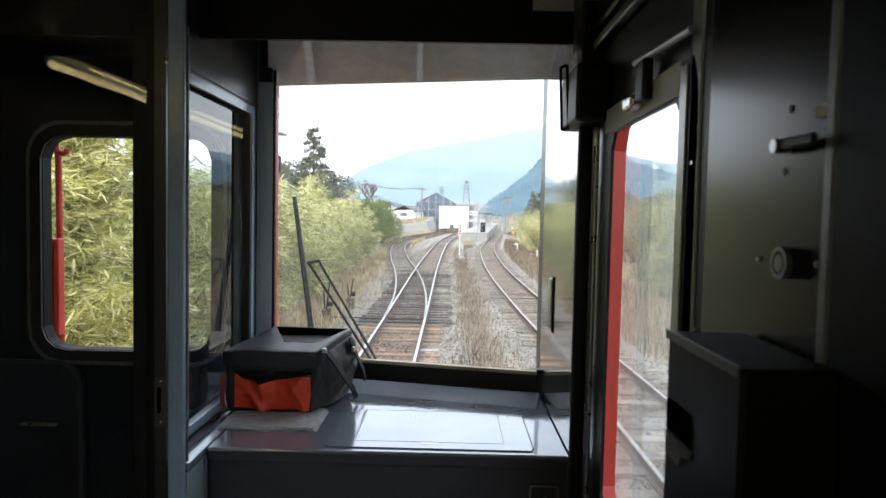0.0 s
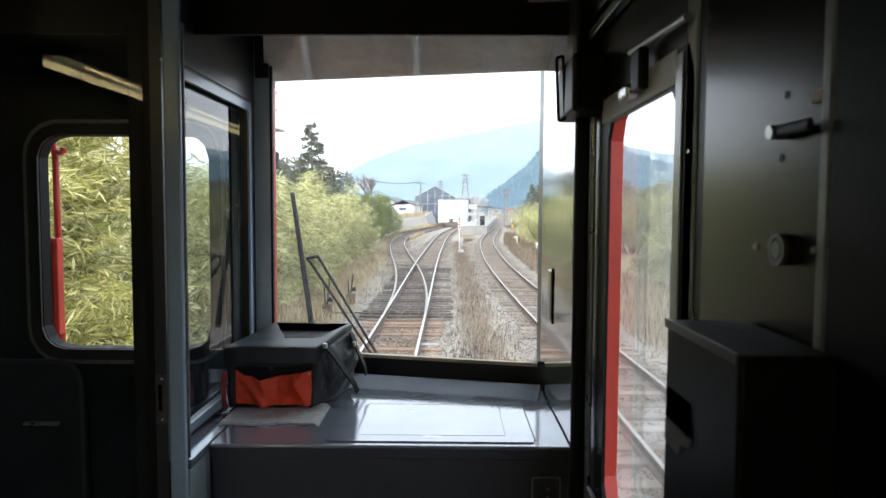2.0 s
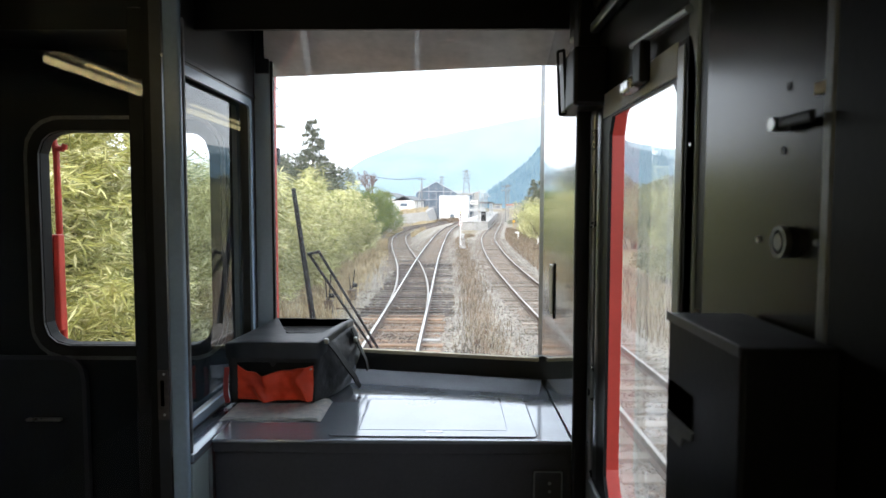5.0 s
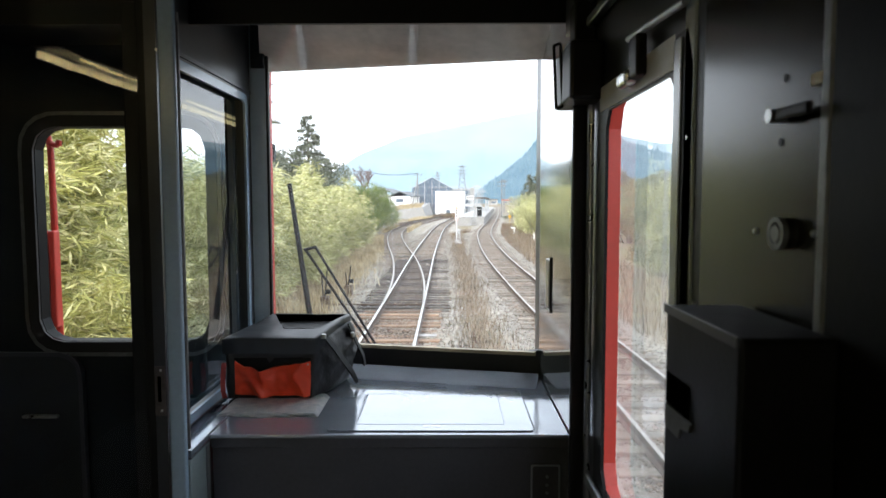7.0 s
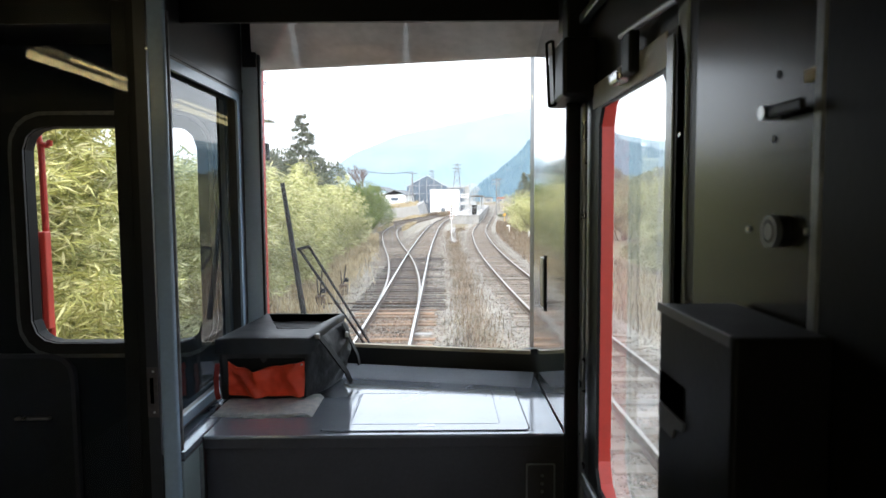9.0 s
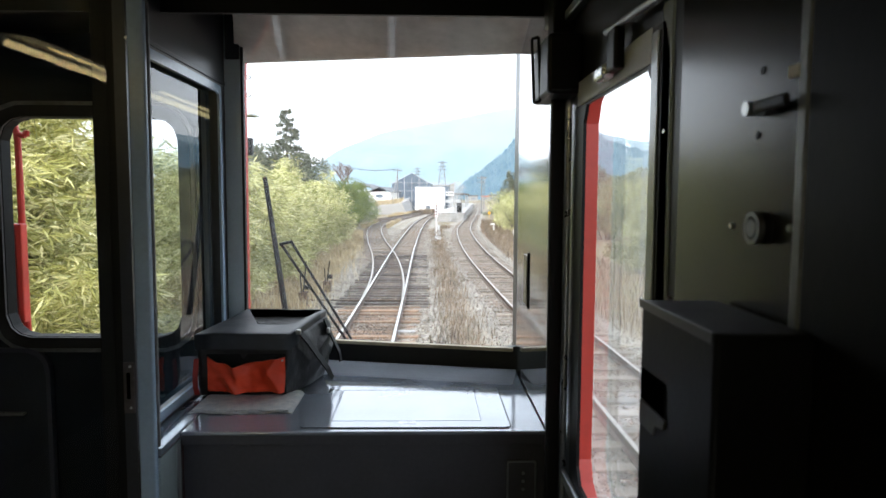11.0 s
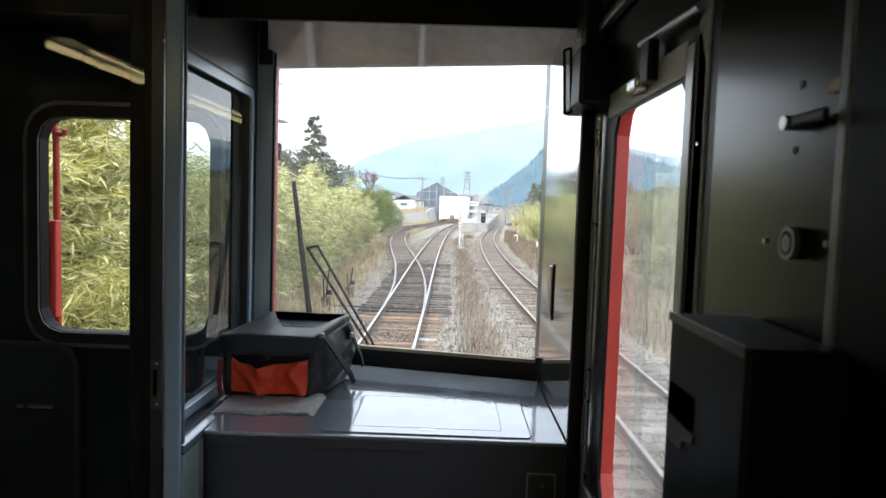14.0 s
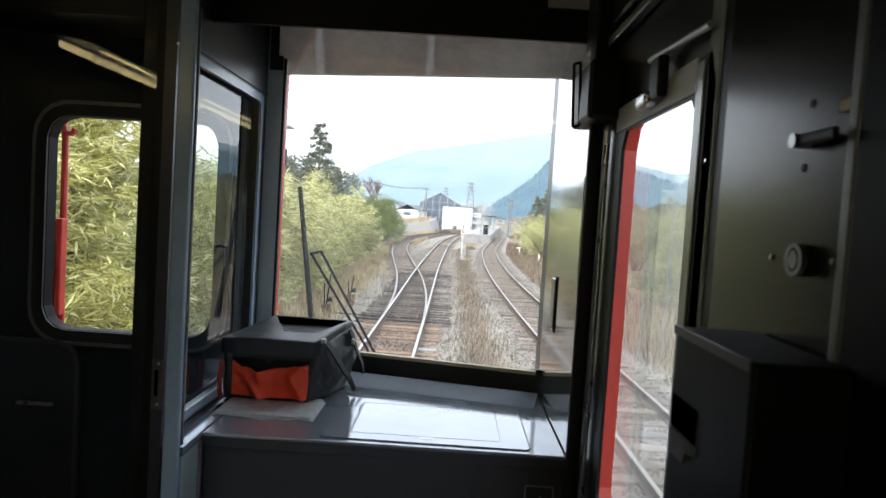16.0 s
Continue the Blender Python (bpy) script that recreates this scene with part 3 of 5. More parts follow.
part("side_ledge", box(0.362, 0.4045, 1.669, 2.49, 2.191, 2.209, 0.002), M_DESK, desk, "pale grey ledge along the partition")
bm = bmesh.new()
cove = ((0.185, 2.2084), (0.16, 2.2098), (0.13, 2.2135), (0.10, 2.2185), (0.055, 2.228), (0.055, 2.2082))
ends = [[bm.verts.new((*(FA + fu * u - fn * d).xy, z)) for d, z in cove] for u in (0.05, flen - 0.035)]
bm.faces.new(ends[0])
bm.faces.new(ends[1][::-1])
for k in range(6):
    bm.faces.new((ends[0][k], ends[1][k], ends[1][(k + 1) % 6], ends[0][(k + 1) % 6]))
bmesh.ops.recalc_face_normals(bm, faces=bm.faces)
part("back_cove", bm, M_DESKBACK, desk, "upswept back edge")
hatch = part("hatch_lid", ring((0.716, 1.290, 1.822, 2.218, 0.012), (0.793, 1.219, 1.86, 2.160, 0.004), (0, 0, 2.2085), X, Y, (0, 0, 0.0032)), M_DESK, desk, "raised hatch lid")
part("lid_panel", box(0.796, 1.216, 1.863, 2.157, 2.2085, 2.2116, 0.001), M_DESK, hatch)
part("finger_pull", rounded((0.985, 1.035, 1.842, 1.856, 0.006), (0, 0, 2.2118), X, Y, (0, 0, 0.0005)), M_STEEL, hatch, "small bright finger pull")
part("side_joint", box(1.292, 1.297, 1.83, 2.20, 2.2082, 2.2105), M_BLACK, desk)

t = thing("socket_plate", "dark socket plate with a pale outline on the desk front", "socket")
part("plate", box(1.285, 1.362, 1.803, 1.8105, 2.00, 2.118, 0.003), M_FACE, t)
part("rim", ring((1.283, 1.364, 1.998, 2.120, 0.006), (1.288, 1.359, 2.003, 2.115, 0.006), (0, 1.8005, 0), X, Z, (0, 0.0022, 0)), M_ALU, t)
for zz in (2.085, 2.062, 2.04):
    part("hole", rod((1.328, 1.800, zz), (1.328, 1.8028, zz), 0.0045, seg=12), M_ALU, t)

# ---- bag on its newspaper ----
def cloth(x0, x1, y0, y1, z0, z1, cuts, amp, scale, taper=None, seed=0):
    """A soft box: many faces, sagging sides."""
    bm = bmesh.new()
    n = cuts
    idx = {}
    def vert(i, j, k):
        if (i, j, k) not in idx:
            u, v, w = i / n, j / n, k / n
            p = Vector((x0 + (x1 - x0) * u, y0 + (y1 - y0) * v, z0 + (z1 - z0) * w))
            if taper:
                p = taper(p, u, v, w)
            d = noise.noise_vector((p + Vector((seed, 0, 0))) * scale) * amp
            d.z *= 0.4 if 0 < k < n else 0.15
            idx[(i, j, k)] = bm.verts.new(p + d)
        return idx[(i, j, k)]
    for a in range(n):
        for b in range(n):
            for e in (0, n):
                for f in ([vert(e, a, b), vert(e, a + 1, b), vert(e, a + 1, b + 1), vert(e, a, b + 1)], [vert(a, e, b), vert(a + 1, e, b), vert(a + 1, e, b + 1), vert(a, e, b + 1)],
                          [vert(a, b, e), vert(a + 1, b, e), vert(a + 1, b + 1, e), vert(a, b + 1, e)]):
                    bm.faces.new(f)
    bmesh.ops.recalc_face_normals(bm, faces=bm.faces)
    for f in bm.faces:
        f.smooth = True
    return bm


def bag_shape(p, u, v, w):
    p.x += 0.07 * v * (1 - u) + 0.065 * v * u           # the back is set over to one side
    p.x += (0.012 if u < 0.5 else -0.012) * (1 - w) * (0.5 + 0.5 * v)
    p.z += 0.03 * v * w
    full = max(0.0, 2 * u - 1) * math.sin(math.pi * min(1, v * 0.62 + 0.02)) * math.sin(math.pi * (0.12 + 0.8 * w))
    fold = 0.010 * abs(math.sin(9 * w - 6 * v + 1.0)) * max(0.0, 2 * u - 1) * (0.2 + v)
    p.x += 0.050 * full - fold * full
    return p


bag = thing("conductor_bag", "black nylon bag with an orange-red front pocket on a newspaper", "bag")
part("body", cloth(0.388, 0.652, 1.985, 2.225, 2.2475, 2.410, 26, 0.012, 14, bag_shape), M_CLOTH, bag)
# the lid: a slab with an open compartment at its back
bm = bmesh.new()
outer = [(0.382, 1.975, 2.434), (0.662, 1.975, 2.434), (0.726, 2.238, 2.464), (0.468, 2.238, 2.464)]
hole = [(0.545, 2.075, 2.4452), (0.655, 2.075, 2.4452), (0.714, 2.230, 2.4625), (0.478, 2.230, 2.4625)]
ov = [bm.verts.new(q) for q in outer]
lo = [bm.verts.new((q[0], q[1], q[2] - 0.046)) for q in outer]
hv = [bm.verts.new(q) for q in hole]
for k in range(4):
    j = (k + 1) % 4
    bm.faces.new((ov[k], ov[j], hv[j], hv[k]))
    bm.faces.new((ov[j], ov[k], lo[k], lo[j]))
bmesh.ops.recalc_face_normals(bm, faces=bm.faces)
bmesh.ops.bevel(bm, geom=[e for e in bm.edges if all(v in ov for v in e.verts)], offset=0.006, segments=3, affect="EDGES", profile=0.5)
bmesh.ops.subdivide_edges(bm, edges=bm.edges[:], cuts=4, use_grid_fill=True)
for v in bm.verts:
    v.co += noise.noise_vector(v.co * 13) * 0.0035
for f in bm.faces:
    f.smooth = True
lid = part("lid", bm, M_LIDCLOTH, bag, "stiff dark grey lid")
bm = bmesh.new()
hv = [bm.verts.new(q) for q in hole]
dv = [bm.verts.new((q[0] * 0.92 + 0.048, q[1] * 0.9 + 0.217, q[2] - 0.034)) for q in hole]
for k in range(4):
    j = (k + 1) % 4
    bm.faces.new((hv[k], hv[j], dv[j], dv[k]))
bm.faces.new(dv)
part("open_compartment", bm, M_HOLE_SHADE, bag, "open rear compartment with shade painted black")
bm = bmesh.new()
rows = []
def peak(x):
    return max(0.0, 1 - abs(x)) ** 1.3


for i in range(49):
    u = i / 48
    row = []
    for j in range(17):
        w = j / 16
        dip = (0.024 * min(u / 0.12, 1) * 0.75 + 0.006 * peak((u - 0.37) / 0.2) if u < 0.37 else 0.024 * (1 - (u - 0.37) / 0.63)) * w
        puff = 0.006 * math.sin(math.pi * w) * math.sin(math.pi * u) + 0.040 * peak((u - 0.36 - 0.06 * (1 - w)) / 0.17) * (0.15 + 0.85 * w)
        puff += 0.030 * peak((u - 0.86 + 0.22 * (w - 0.4)) / 0.15) * (1 - 0.6 * w) + 0.026 * peak((u - 0.10 - 0.28 * (1 - w)) / 0.13) * (1.1 - w) + 0.018 * peak((u - 0.60 - 0.3 * w) / 0.14) * w
        puff += 0.004 * noise.noise(Vector((u * 9, w * 6, 3.1)))
        row.append(bm.verts.new((0.420 + 0.226 * u, 1.974 - puff, 2.265 + (0.101 - dip) * w - 0.004 * math.sin(math.pi * u) * (1 - w))))
    rows.append(row)
back = [[bm.verts.new(v.co + Vector((0, 0.006, 0))) for v in row] for row in rows]
for i in range(48):
    for j in range(16):
        bm.faces.new((rows[i][j], rows[i + 1][j], rows[i + 1][j + 1], rows[i][j + 1])).smooth = True
        bm.faces.new((back[i][j], back[i][j + 1], back[i + 1][j + 1], back[i + 1][j])).smooth = True
    bm.faces.new((rows[i][16], rows[i + 1][16], back[i + 1][16], back[i][16]))
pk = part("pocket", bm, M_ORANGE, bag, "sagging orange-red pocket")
part("stud", rod((0.640, 1.966, 2.357), (0.640, 1.975, 2.357), 0.003, seg=10), M_STEEL, pk)
part("pocket_lining", box(0.416, 0.648, 1.9805, 1.9835, 2.252, 2.374, 0.001), M_BLACK, bag)


def strap(points, width, thick, side):
    """A flat band through the points."""
    bm = bmesh.new()
    side = Vector(side).normalized()
    ringsv = []
    for k, q in enumerate(points):
        q = Vector(q)
        d = (Vector(points[min(k + 1, len(points) - 1)]) - Vector(points[max(k - 1, 0)])).normalized()
        nrm = d.cross(side).normalized() * thick / 2
        ringsv.append([bm.verts.new(q + side * width / 2 * a + nrm * b) for a, b in ((-1, -1), (1, -1), (1, 1), (-1, 1))])
    for a, b in zip(ringsv, ringsv[1:]):
        for k in range(4):
            bm.faces.new((a[k], a[(k + 1) % 4], b[(k + 1) % 4], b[k]))
    bm.faces.new(ringsv[0][::-1])
    bm.faces.new(ringsv[-1])
    bmesh.ops.recalc_face_normals(bm, faces=bm.faces)
    return bm


part("shoulder_strap", strap([(0.680, 2.03, 2.430), (0.702, 2.05, 2.395), (0.728, 2.075, 2.345), (0.752, 2.10, 2.300), (0.765, 2.115, 2.262)], 0.028, 0.004, (0.2, 1, 0.1)), M_BOX, bag)
part("shoulder_strap", strap([(0.730, 2.19, 2.44), (0.752, 2.2, 2.38), (0.775, 2.2, 2.33), (0.782, 2.19, 2.30)], 0.026, 0.004, (0.1, 1, 0)), M_BOX, bag)
part("buckle", box(0.671, 0.687, 2.008, 2.020, 2.424, 2.440, 0.004), M_STEEL, bag, "small steel buckle")
part("buckle", box(0.738, 0.749, 2.17, 2.185, 2.395, 2.413, 0.003), M_STEEL, bag, "small steel buckle")
part("side_tab", strap([(0.388, 1.976, 2.36), (0.384, 1.972, 2.31), (0.385, 1.972, 2.275), (0.388, 1.976, 2.253)], 0.014, 0.004, (1, 0.3, 0)), M_DARKRED, bag, "dark red side tab")

bm = bmesh.new()
for layer in range(4):
    z = 2.2092 + 0.0022 * layer
    grid = []
    for i in range(15):
        row = []
        for j in range(8):
            u, v = i / 14, j / 7
            wob = (0.007 * math.sin(u * 9 + layer) + 0.004 * math.sin(u * 23 + 2 * layer)) * (1 - v) + 0.005 * noise.noise(Vector((u * 6, v * 3, layer)))
            edge = 0.004 * layer
            row.append(bm.verts.new((0.374 + edge + (0.300 - 2 * edge) * u, 1.935 + edge + wob + 0.20 * v, z + 0.0012 * (1 - v) * math.sin(u * 9 + layer * 2))))
        grid.append(row)
    for i in range(14):
        for j in range(7):
            bm.faces.new((grid[i][j], grid[i + 1][j], grid[i + 1][j + 1], grid[i][j + 1]))
t = tagged(part("newspaper", bm, M_PAPER), "folded grey newspaper lying under the bag", "newspaper")
t.modifiers.new("thick", "SOLIDIFY").thickness = 0.0012

# scaled about the eye point, so the bag fits the camera's view
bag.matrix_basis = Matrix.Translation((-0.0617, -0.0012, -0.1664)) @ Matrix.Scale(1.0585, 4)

# ---- gangway side ----
t = thing("fold_cover", "black rounded cover flap with a metal rim below the gangway window", "cover")
part("flap", rounded((-0.80, -0.29, 1.5, 2.285, 0.08), (0, YF - 0.03, 0), X, Z, (0, 0.029, 0)), M_SHELL, t)
part("rim", ring((-0.805, -0.285, 1.495, 2.29, 0.085), (-0.79, -0.30, 1.51, 2.275, 0.075), (0, YF - 0.036, 0), X, Z, (0, 0.005, 0)), M_FACE, t)
part("pull_handle", box(-0.50, -0.37, YF - 0.06, YF - 0.037, 2.05, 2.062, 0.005), M_STEEL, t)

t = thing("gangway_rail", "red-painted outside post with a hook", "post")
part("post", rod((-0.455, 2.58, 2.2), (-0.462, 2.58, 3.06), 0.014, 0.012), M_RED, t)
part("guard", box(-0.485, -0.467, 2.53, 2.57, 2.36, 2.73, 0.005), M_RED, t)
part("guard", box(-0.458, -0.434, 2.53, 2.57, 2.36, 2.73, 0.005), M_RED, t)
hook = bmesh.new()
for a, b in (((-0.462, 2.58, 3.04), (-0.47, 2.58, 3.10)), ((-0.462, 2.58, 3.06), (-0.432, 2.58, 3.055)), ((-0.432, 2.58, 3.055), (-0.427, 2.58, 3.075))):
    add_rod(hook, a, b, 0.013, 0.010)
part("hook", hook, M_RED, t)
part("bracket", box(-0.49, -0.40, 2.505, 2.575, 2.23, 2.26, 0.004), M_RED, t)

# ---- wiper outside the front window ----
t = thing("wiper", "black windscreen wiper with a double arm", "wiper")
part("blade", rod((0.43, 2.665, 2.91), (0.505, 2.665, 2.37), 0.009, 0.012, 8), M_RUBBER, t)
part("arm", rod((0.485, 2.69, 2.645), (0.765, 2.66, 2.235), 0.0055, seg=8), M_BLACK, t)
part("arm", rod((0.525, 2.69, 2.655), (0.785, 2.66, 2.235), 0.0055, seg=8), M_BLACK, t)
part("link", rod((0.478, 2.69, 2.645), (0.528, 2.69, 2.657), 0.006, seg=8), M_BLACK, t)
part("pivot", rod((0.775, 2.62, 2.225), (0.775, 2.69, 2.235), 0.02, seg=14), M_BLACK, t)

# ---- lamps of the vestibule ----
def ceiling_lamp(x, y0, y1):
    t = thing("ceiling_lamp", "slim warm fluorescent ceiling lamp in a dark housing", "ceiling lamp", "ceiling lamps of the vestibule")
    part("housing", box(x - 0.05, x + 0.11, y0 - 0.03, y1 + 0.03, 3.565, 3.619, 0.005), M_SHELL, t)
    part("tube", rod((x, y0, 3.535), (x, y1, 3.535), 0.019, seg=14), M_TUBE, t, "lit warm tube")
    # added glowing rod: imitates the lamp's doubled reflection in the glass
    part("double_image_tube", rod((x + 0.085, y0, 3.553), (x + 0.085, y1 - 0.2, 3.553), 0.008, seg=10), M_TUBE, t, "thin glowing rod for the lamp's doubled reflection")
    for f in (0.10, 0.155):
        yy = y1 - (y1 - y0) * f
        part("clip", ring((-0.024, 0.024, -0.024, 0.024, 0.0239), (-0.018, 0.018, -0.018, 0.018, 0.0179), (x, yy, 3.54), X, Z, (0, 0.015, 0)), M_BLACK, t)


ceiling_lamp(-0.88, -2.4, 0.30)
# unseen second lamp, added to brighten the interior
ceiling_lamp(-0.88, -6.4, -3.6)

# ---- outside: materials ----
def ground_mat():
    m = mat("ballast_and_soil", (0.29, 0.27, 0.235), 0.95, var=0.2, scale=0.5, fine=9, bump=1.0, dist=0.06)
    n, l = m.node_tree.nodes, m.node_tree.links
    b = n["Principled BSDF"]
    stone = b.inputs["Base Color"].links[0].from_socket
    tc = n.new("ShaderNodeTexCoord")
    vor = n.new("ShaderNodeTexVoronoi")
    vor.inputs["Scale"].default_value = 22
    l.new(tc.outputs["Object"], vor.inputs["Vector"])
    val = n.new("ShaderNodeMapRange")
    val.inputs[3].default_value, val.inputs[4].default_value = 0.55, 1.35
    sep = n.new("ShaderNodeSeparateColor")
    l.new(vor.outputs["Color"], sep.inputs[0])
    l.new(sep.outputs[0], val.inputs[0])
    hue = n.new("ShaderNodeHueSaturation")
    l.new(val.outputs[0], hue.inputs["Value"])
    l.new(stone, hue.inputs["Color"])
    soil = n.new("ShaderNodeTexNoise")
    soil.inputs["Scale"].default_value = 1.7
    soil.inputs["Detail"].default_value = 9
    l.new(tc.outputs["Object"], soil.inputs["Vector"])
    ramp = n.new("ShaderNodeValToRGB")
    for pos, c in ((0.3, (0.11, 0.085, 0.05)), (0.5, (0.21, 0.165, 0.10)), (0.7, (0.15, 0.15, 0.07))):
        e = ramp.color_ramp.elements.new(pos)
        e.color = (*c, 1)
    l.new(soil.outputs[0], ramp.inputs[0])
    at = n.new("ShaderNodeAttribute")
    at.attribute_name = "bed"
    fac = n.new("ShaderNodeMath")
    fac.operation = "MULTIPLY_ADD"
    l.new(soil.outputs[0], fac.inputs[0])
    fac.inputs[1].default_value = 0.9
    addn = n.new("ShaderNodeMath")
    addn.operation = "SUBTRACT"
    l.new(at.outputs["Fac"], addn.inputs[0])
    addn.inputs[1].default_value = 0.45
    l.new(addn.outputs[0], fac.inputs[2])
    cl = n.new("ShaderNodeClamp")
    l.new(fac.outputs[0], cl.inputs[0])
    mix = n.new("ShaderNodeMix")
    mix.data_type = "RGBA"
    l.new(cl.outputs[0], mix.inputs[0])
    l.new(ramp.outputs[0], mix.inputs[6])
    l.new(hue.outputs[0], mix.inputs[7])
    st = n.new("ShaderNodeAttribute")            # brake dust and rust between the rails
    st.attribute_name = "stain"
    sm = n.new("ShaderNodeMath")
    sm.operation = "MULTIPLY"
    l.new(st.outputs["Fac"], sm.inputs[0])
    l.new(soil.outputs[0], sm.inputs[1])
    rust = n.new("ShaderNodeMix")
    rust.data_type = "RGBA"
    rust.inputs[7].default_value = (0.10, 0.072, 0.052, 1)
    l.new(sm.outputs[0], rust.inputs[0])
    l.new(mix.outputs[2], rust.inputs[6])
    l.new(rust.outputs[2], b.inputs["Base Color"])
    return m


def leaf_mat(name, a, b, c, rough=0.5):
    """Leaves and blades, each with a shade of its own."""
    m = bpy.data.materials.new(name)
    m.use_nodes = True
    n, l = m.node_tree.nodes, m.node_tree.links
    p = n["Principled BSDF"]
    p.inputs["Roughness"].default_value = rough
    p.inputs["Specular IOR Level"].default_value = 0.25
    g = n.new("ShaderNodeNewGeometry")
    ramp = n.new("ShaderNodeValToRGB")
    ramp.color_ramp.elements[0].color = (*a, 1)
    ramp.color_ramp.elements[1].color = (*c, 1)
    e = ramp.color_ramp.elements.new(0.55)
    e.color = (*b, 1)
    l.new(g.outputs["Random Per Island"], ramp.inputs[0])
    tc = n.new("ShaderNodeTexCoord")
    no = n.new("ShaderNodeTexNoise")
    no.inputs["Scale"].default_value = 1.1
    l.new(tc.outputs["Object"], no.inputs["Vector"])
    rng = n.new("ShaderNodeMapRange")
    rng.inputs[1].default_value, rng.inputs[2].default_value = 0.3, 0.7
    rng.inputs[3].default_value, rng.inputs[4].default_value = 0.5, 1.3
    l.new(no.outputs[0], rng.inputs[0])
    hue = n.new("ShaderNodeHueSaturation")
    l.new(rng.outputs[0], hue.inputs["Value"])
    l.new(ramp.outputs[0], hue.inputs["Color"])
    l.new(hue.outputs[0], p.inputs["Base Color"])
    tr = n.new("ShaderNodeBsdfTranslucent")
    l.new(hue.outputs[0], tr.inputs[0])
    mx = n.new("ShaderNodeMixShader")
    mx.inputs[0].default_value = 0.3
    l.new(p.outputs[0], mx.inputs[1])
    l.new(tr.outputs[0], mx.inputs[2])
    l.new(mx.outputs[0], n["Material Output"].inputs[0])
    return m


M_GROUND = ground_mat()
M_STONE = leaf_mat("ballast_stone", (0.13, 0.118, 0.10), (0.29, 0.27, 0.235), (0.50, 0.47, 0.42), 0.9)
M_STONE_RUST = leaf_mat("rusty_ballast_stone", (0.11, 0.08, 0.06), (0.25, 0.19, 0.15), (0.46, 0.39, 0.32), 0.9)
M_RUST = mat("rusty_rail", (0.085, 0.058, 0.042), 0.75, metal=0.2, var=0.3, scale=6, bump=0.2)
M_HEAD = mat("worn_rail_head", (0.50, 0.49, 0.47), 0.3, metal=0.9, var=0.1, scale=2)
M_HEADDULL = mat("dull_rail_head", (0.36, 0.33, 0.30), 0.42, metal=0.75, var=0.15, scale=2)
M_SLEEPER = mat("weathered_sleeper", (0.17, 0.145, 0.12), 0.9, var=0.3, scale=5, fine=60, bump=0.5, rand=0.35)
M_SLEEPER_OLD = mat("brown_timber_sleeper", (0.20, 0.13, 0.085), 0.9, var=0.3, scale=5, fine=60, bump=0.5, rand=0.3)
M_SLEEPER_DARK = mat("oily_timber_sleeper", (0.060, 0.049, 0.042), 0.85, var=0.3, scale=5, fine=60, bump=0.5, rand=0.3)
M_BAMBOO = leaf_mat("bamboo_leaf", (0.27, 0.27, 0.08), (0.56, 0.54, 0.19), (0.88, 0.82, 0.46))
# leaf tones lightened to imitate glare over the thicket ahead
M_PALE = leaf_mat("glare_pale_leaf", (0.22, 0.235, 0.085), (0.53, 0.53, 0.225), (0.88, 0.84, 0.54))
M_BUSH = leaf_mat("dark_green_leaf", (0.07, 0.11, 0.03), (0.15, 0.20, 0.06), (0.28, 0.30, 0.10))
M_SCRUB = leaf_mat("dull_scrub_leaf", (0.10, 0.115, 0.05), (0.25, 0.26, 0.13), (0.46, 0.45, 0.27))
# leaf tones lightened to put haze over the far trees
M_PINE = leaf_mat("dark_conifer_leaf", (0.07, 0.085, 0.06), (0.17, 0.185, 0.13), (0.32, 0.33, 0.23))
M_STRAW = leaf_mat("dry_grass", (0.25, 0.19, 0.11), (0.46, 0.37, 0.22), (0.66, 0.57, 0.38), 0.8)
M_WEED = leaf_mat("brown_weed", (0.07, 0.046, 0.03), (0.20, 0.145, 0.10), (0.42, 0.34, 0.25), 0.85)
M_CULM = mat("bamboo_culm", (0.30, 0.30, 0.12), 0.5, var=0.2, scale=4)
M_BARK = mat("grey_bark", (0.12, 0.10, 0.08), 0.9, var=0.3, scale=6, bump=0.4)
M_CONC = mat("pale_concrete", (0.31, 0.305, 0.295), 0.85, var=0.12, scale=1.2, fine=30, bump=0.2, dist=0.01)
M_WALLW = mat("white_rendered_wall", (0.80, 0.80, 0.79), 0.7, var=0.03, scale=0.6, bump=0.05)
M_NET = mat("grey_blue_scaffold_net", (0.10, 0.13, 0.17), 0.8, var=0.25, scale=0.5, fine=6, bump=0.1)
M_ROOF = mat("dark_tile_roof", (0.10, 0.11, 0.12), 0.6, var=0.2, scale=3)
M_PIPE = mat("galvanised_pipe", (0.45, 0.46, 0.47), 0.45, metal=0.5, var=0.1)
M_SIGNW = mat("white_sign_enamel", (0.78, 0.78, 0.76), 0.5, var=0.05)
M_SIGNR = mat("red_sign_enamel", (0.55, 0.06, 0.05), 0.5, var=0.05)
M_YEL = mat("yellow_orange_enamel", (0.75, 0.40, 0.04), 0.5, var=0.08)
M_TWIG = mat("purple_brown_twig", (0.16, 0.11, 0.10), 0.9, var=0.2)
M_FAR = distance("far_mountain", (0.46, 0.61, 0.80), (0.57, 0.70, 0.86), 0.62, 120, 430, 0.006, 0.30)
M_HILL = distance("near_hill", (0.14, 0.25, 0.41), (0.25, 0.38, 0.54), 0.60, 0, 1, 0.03)

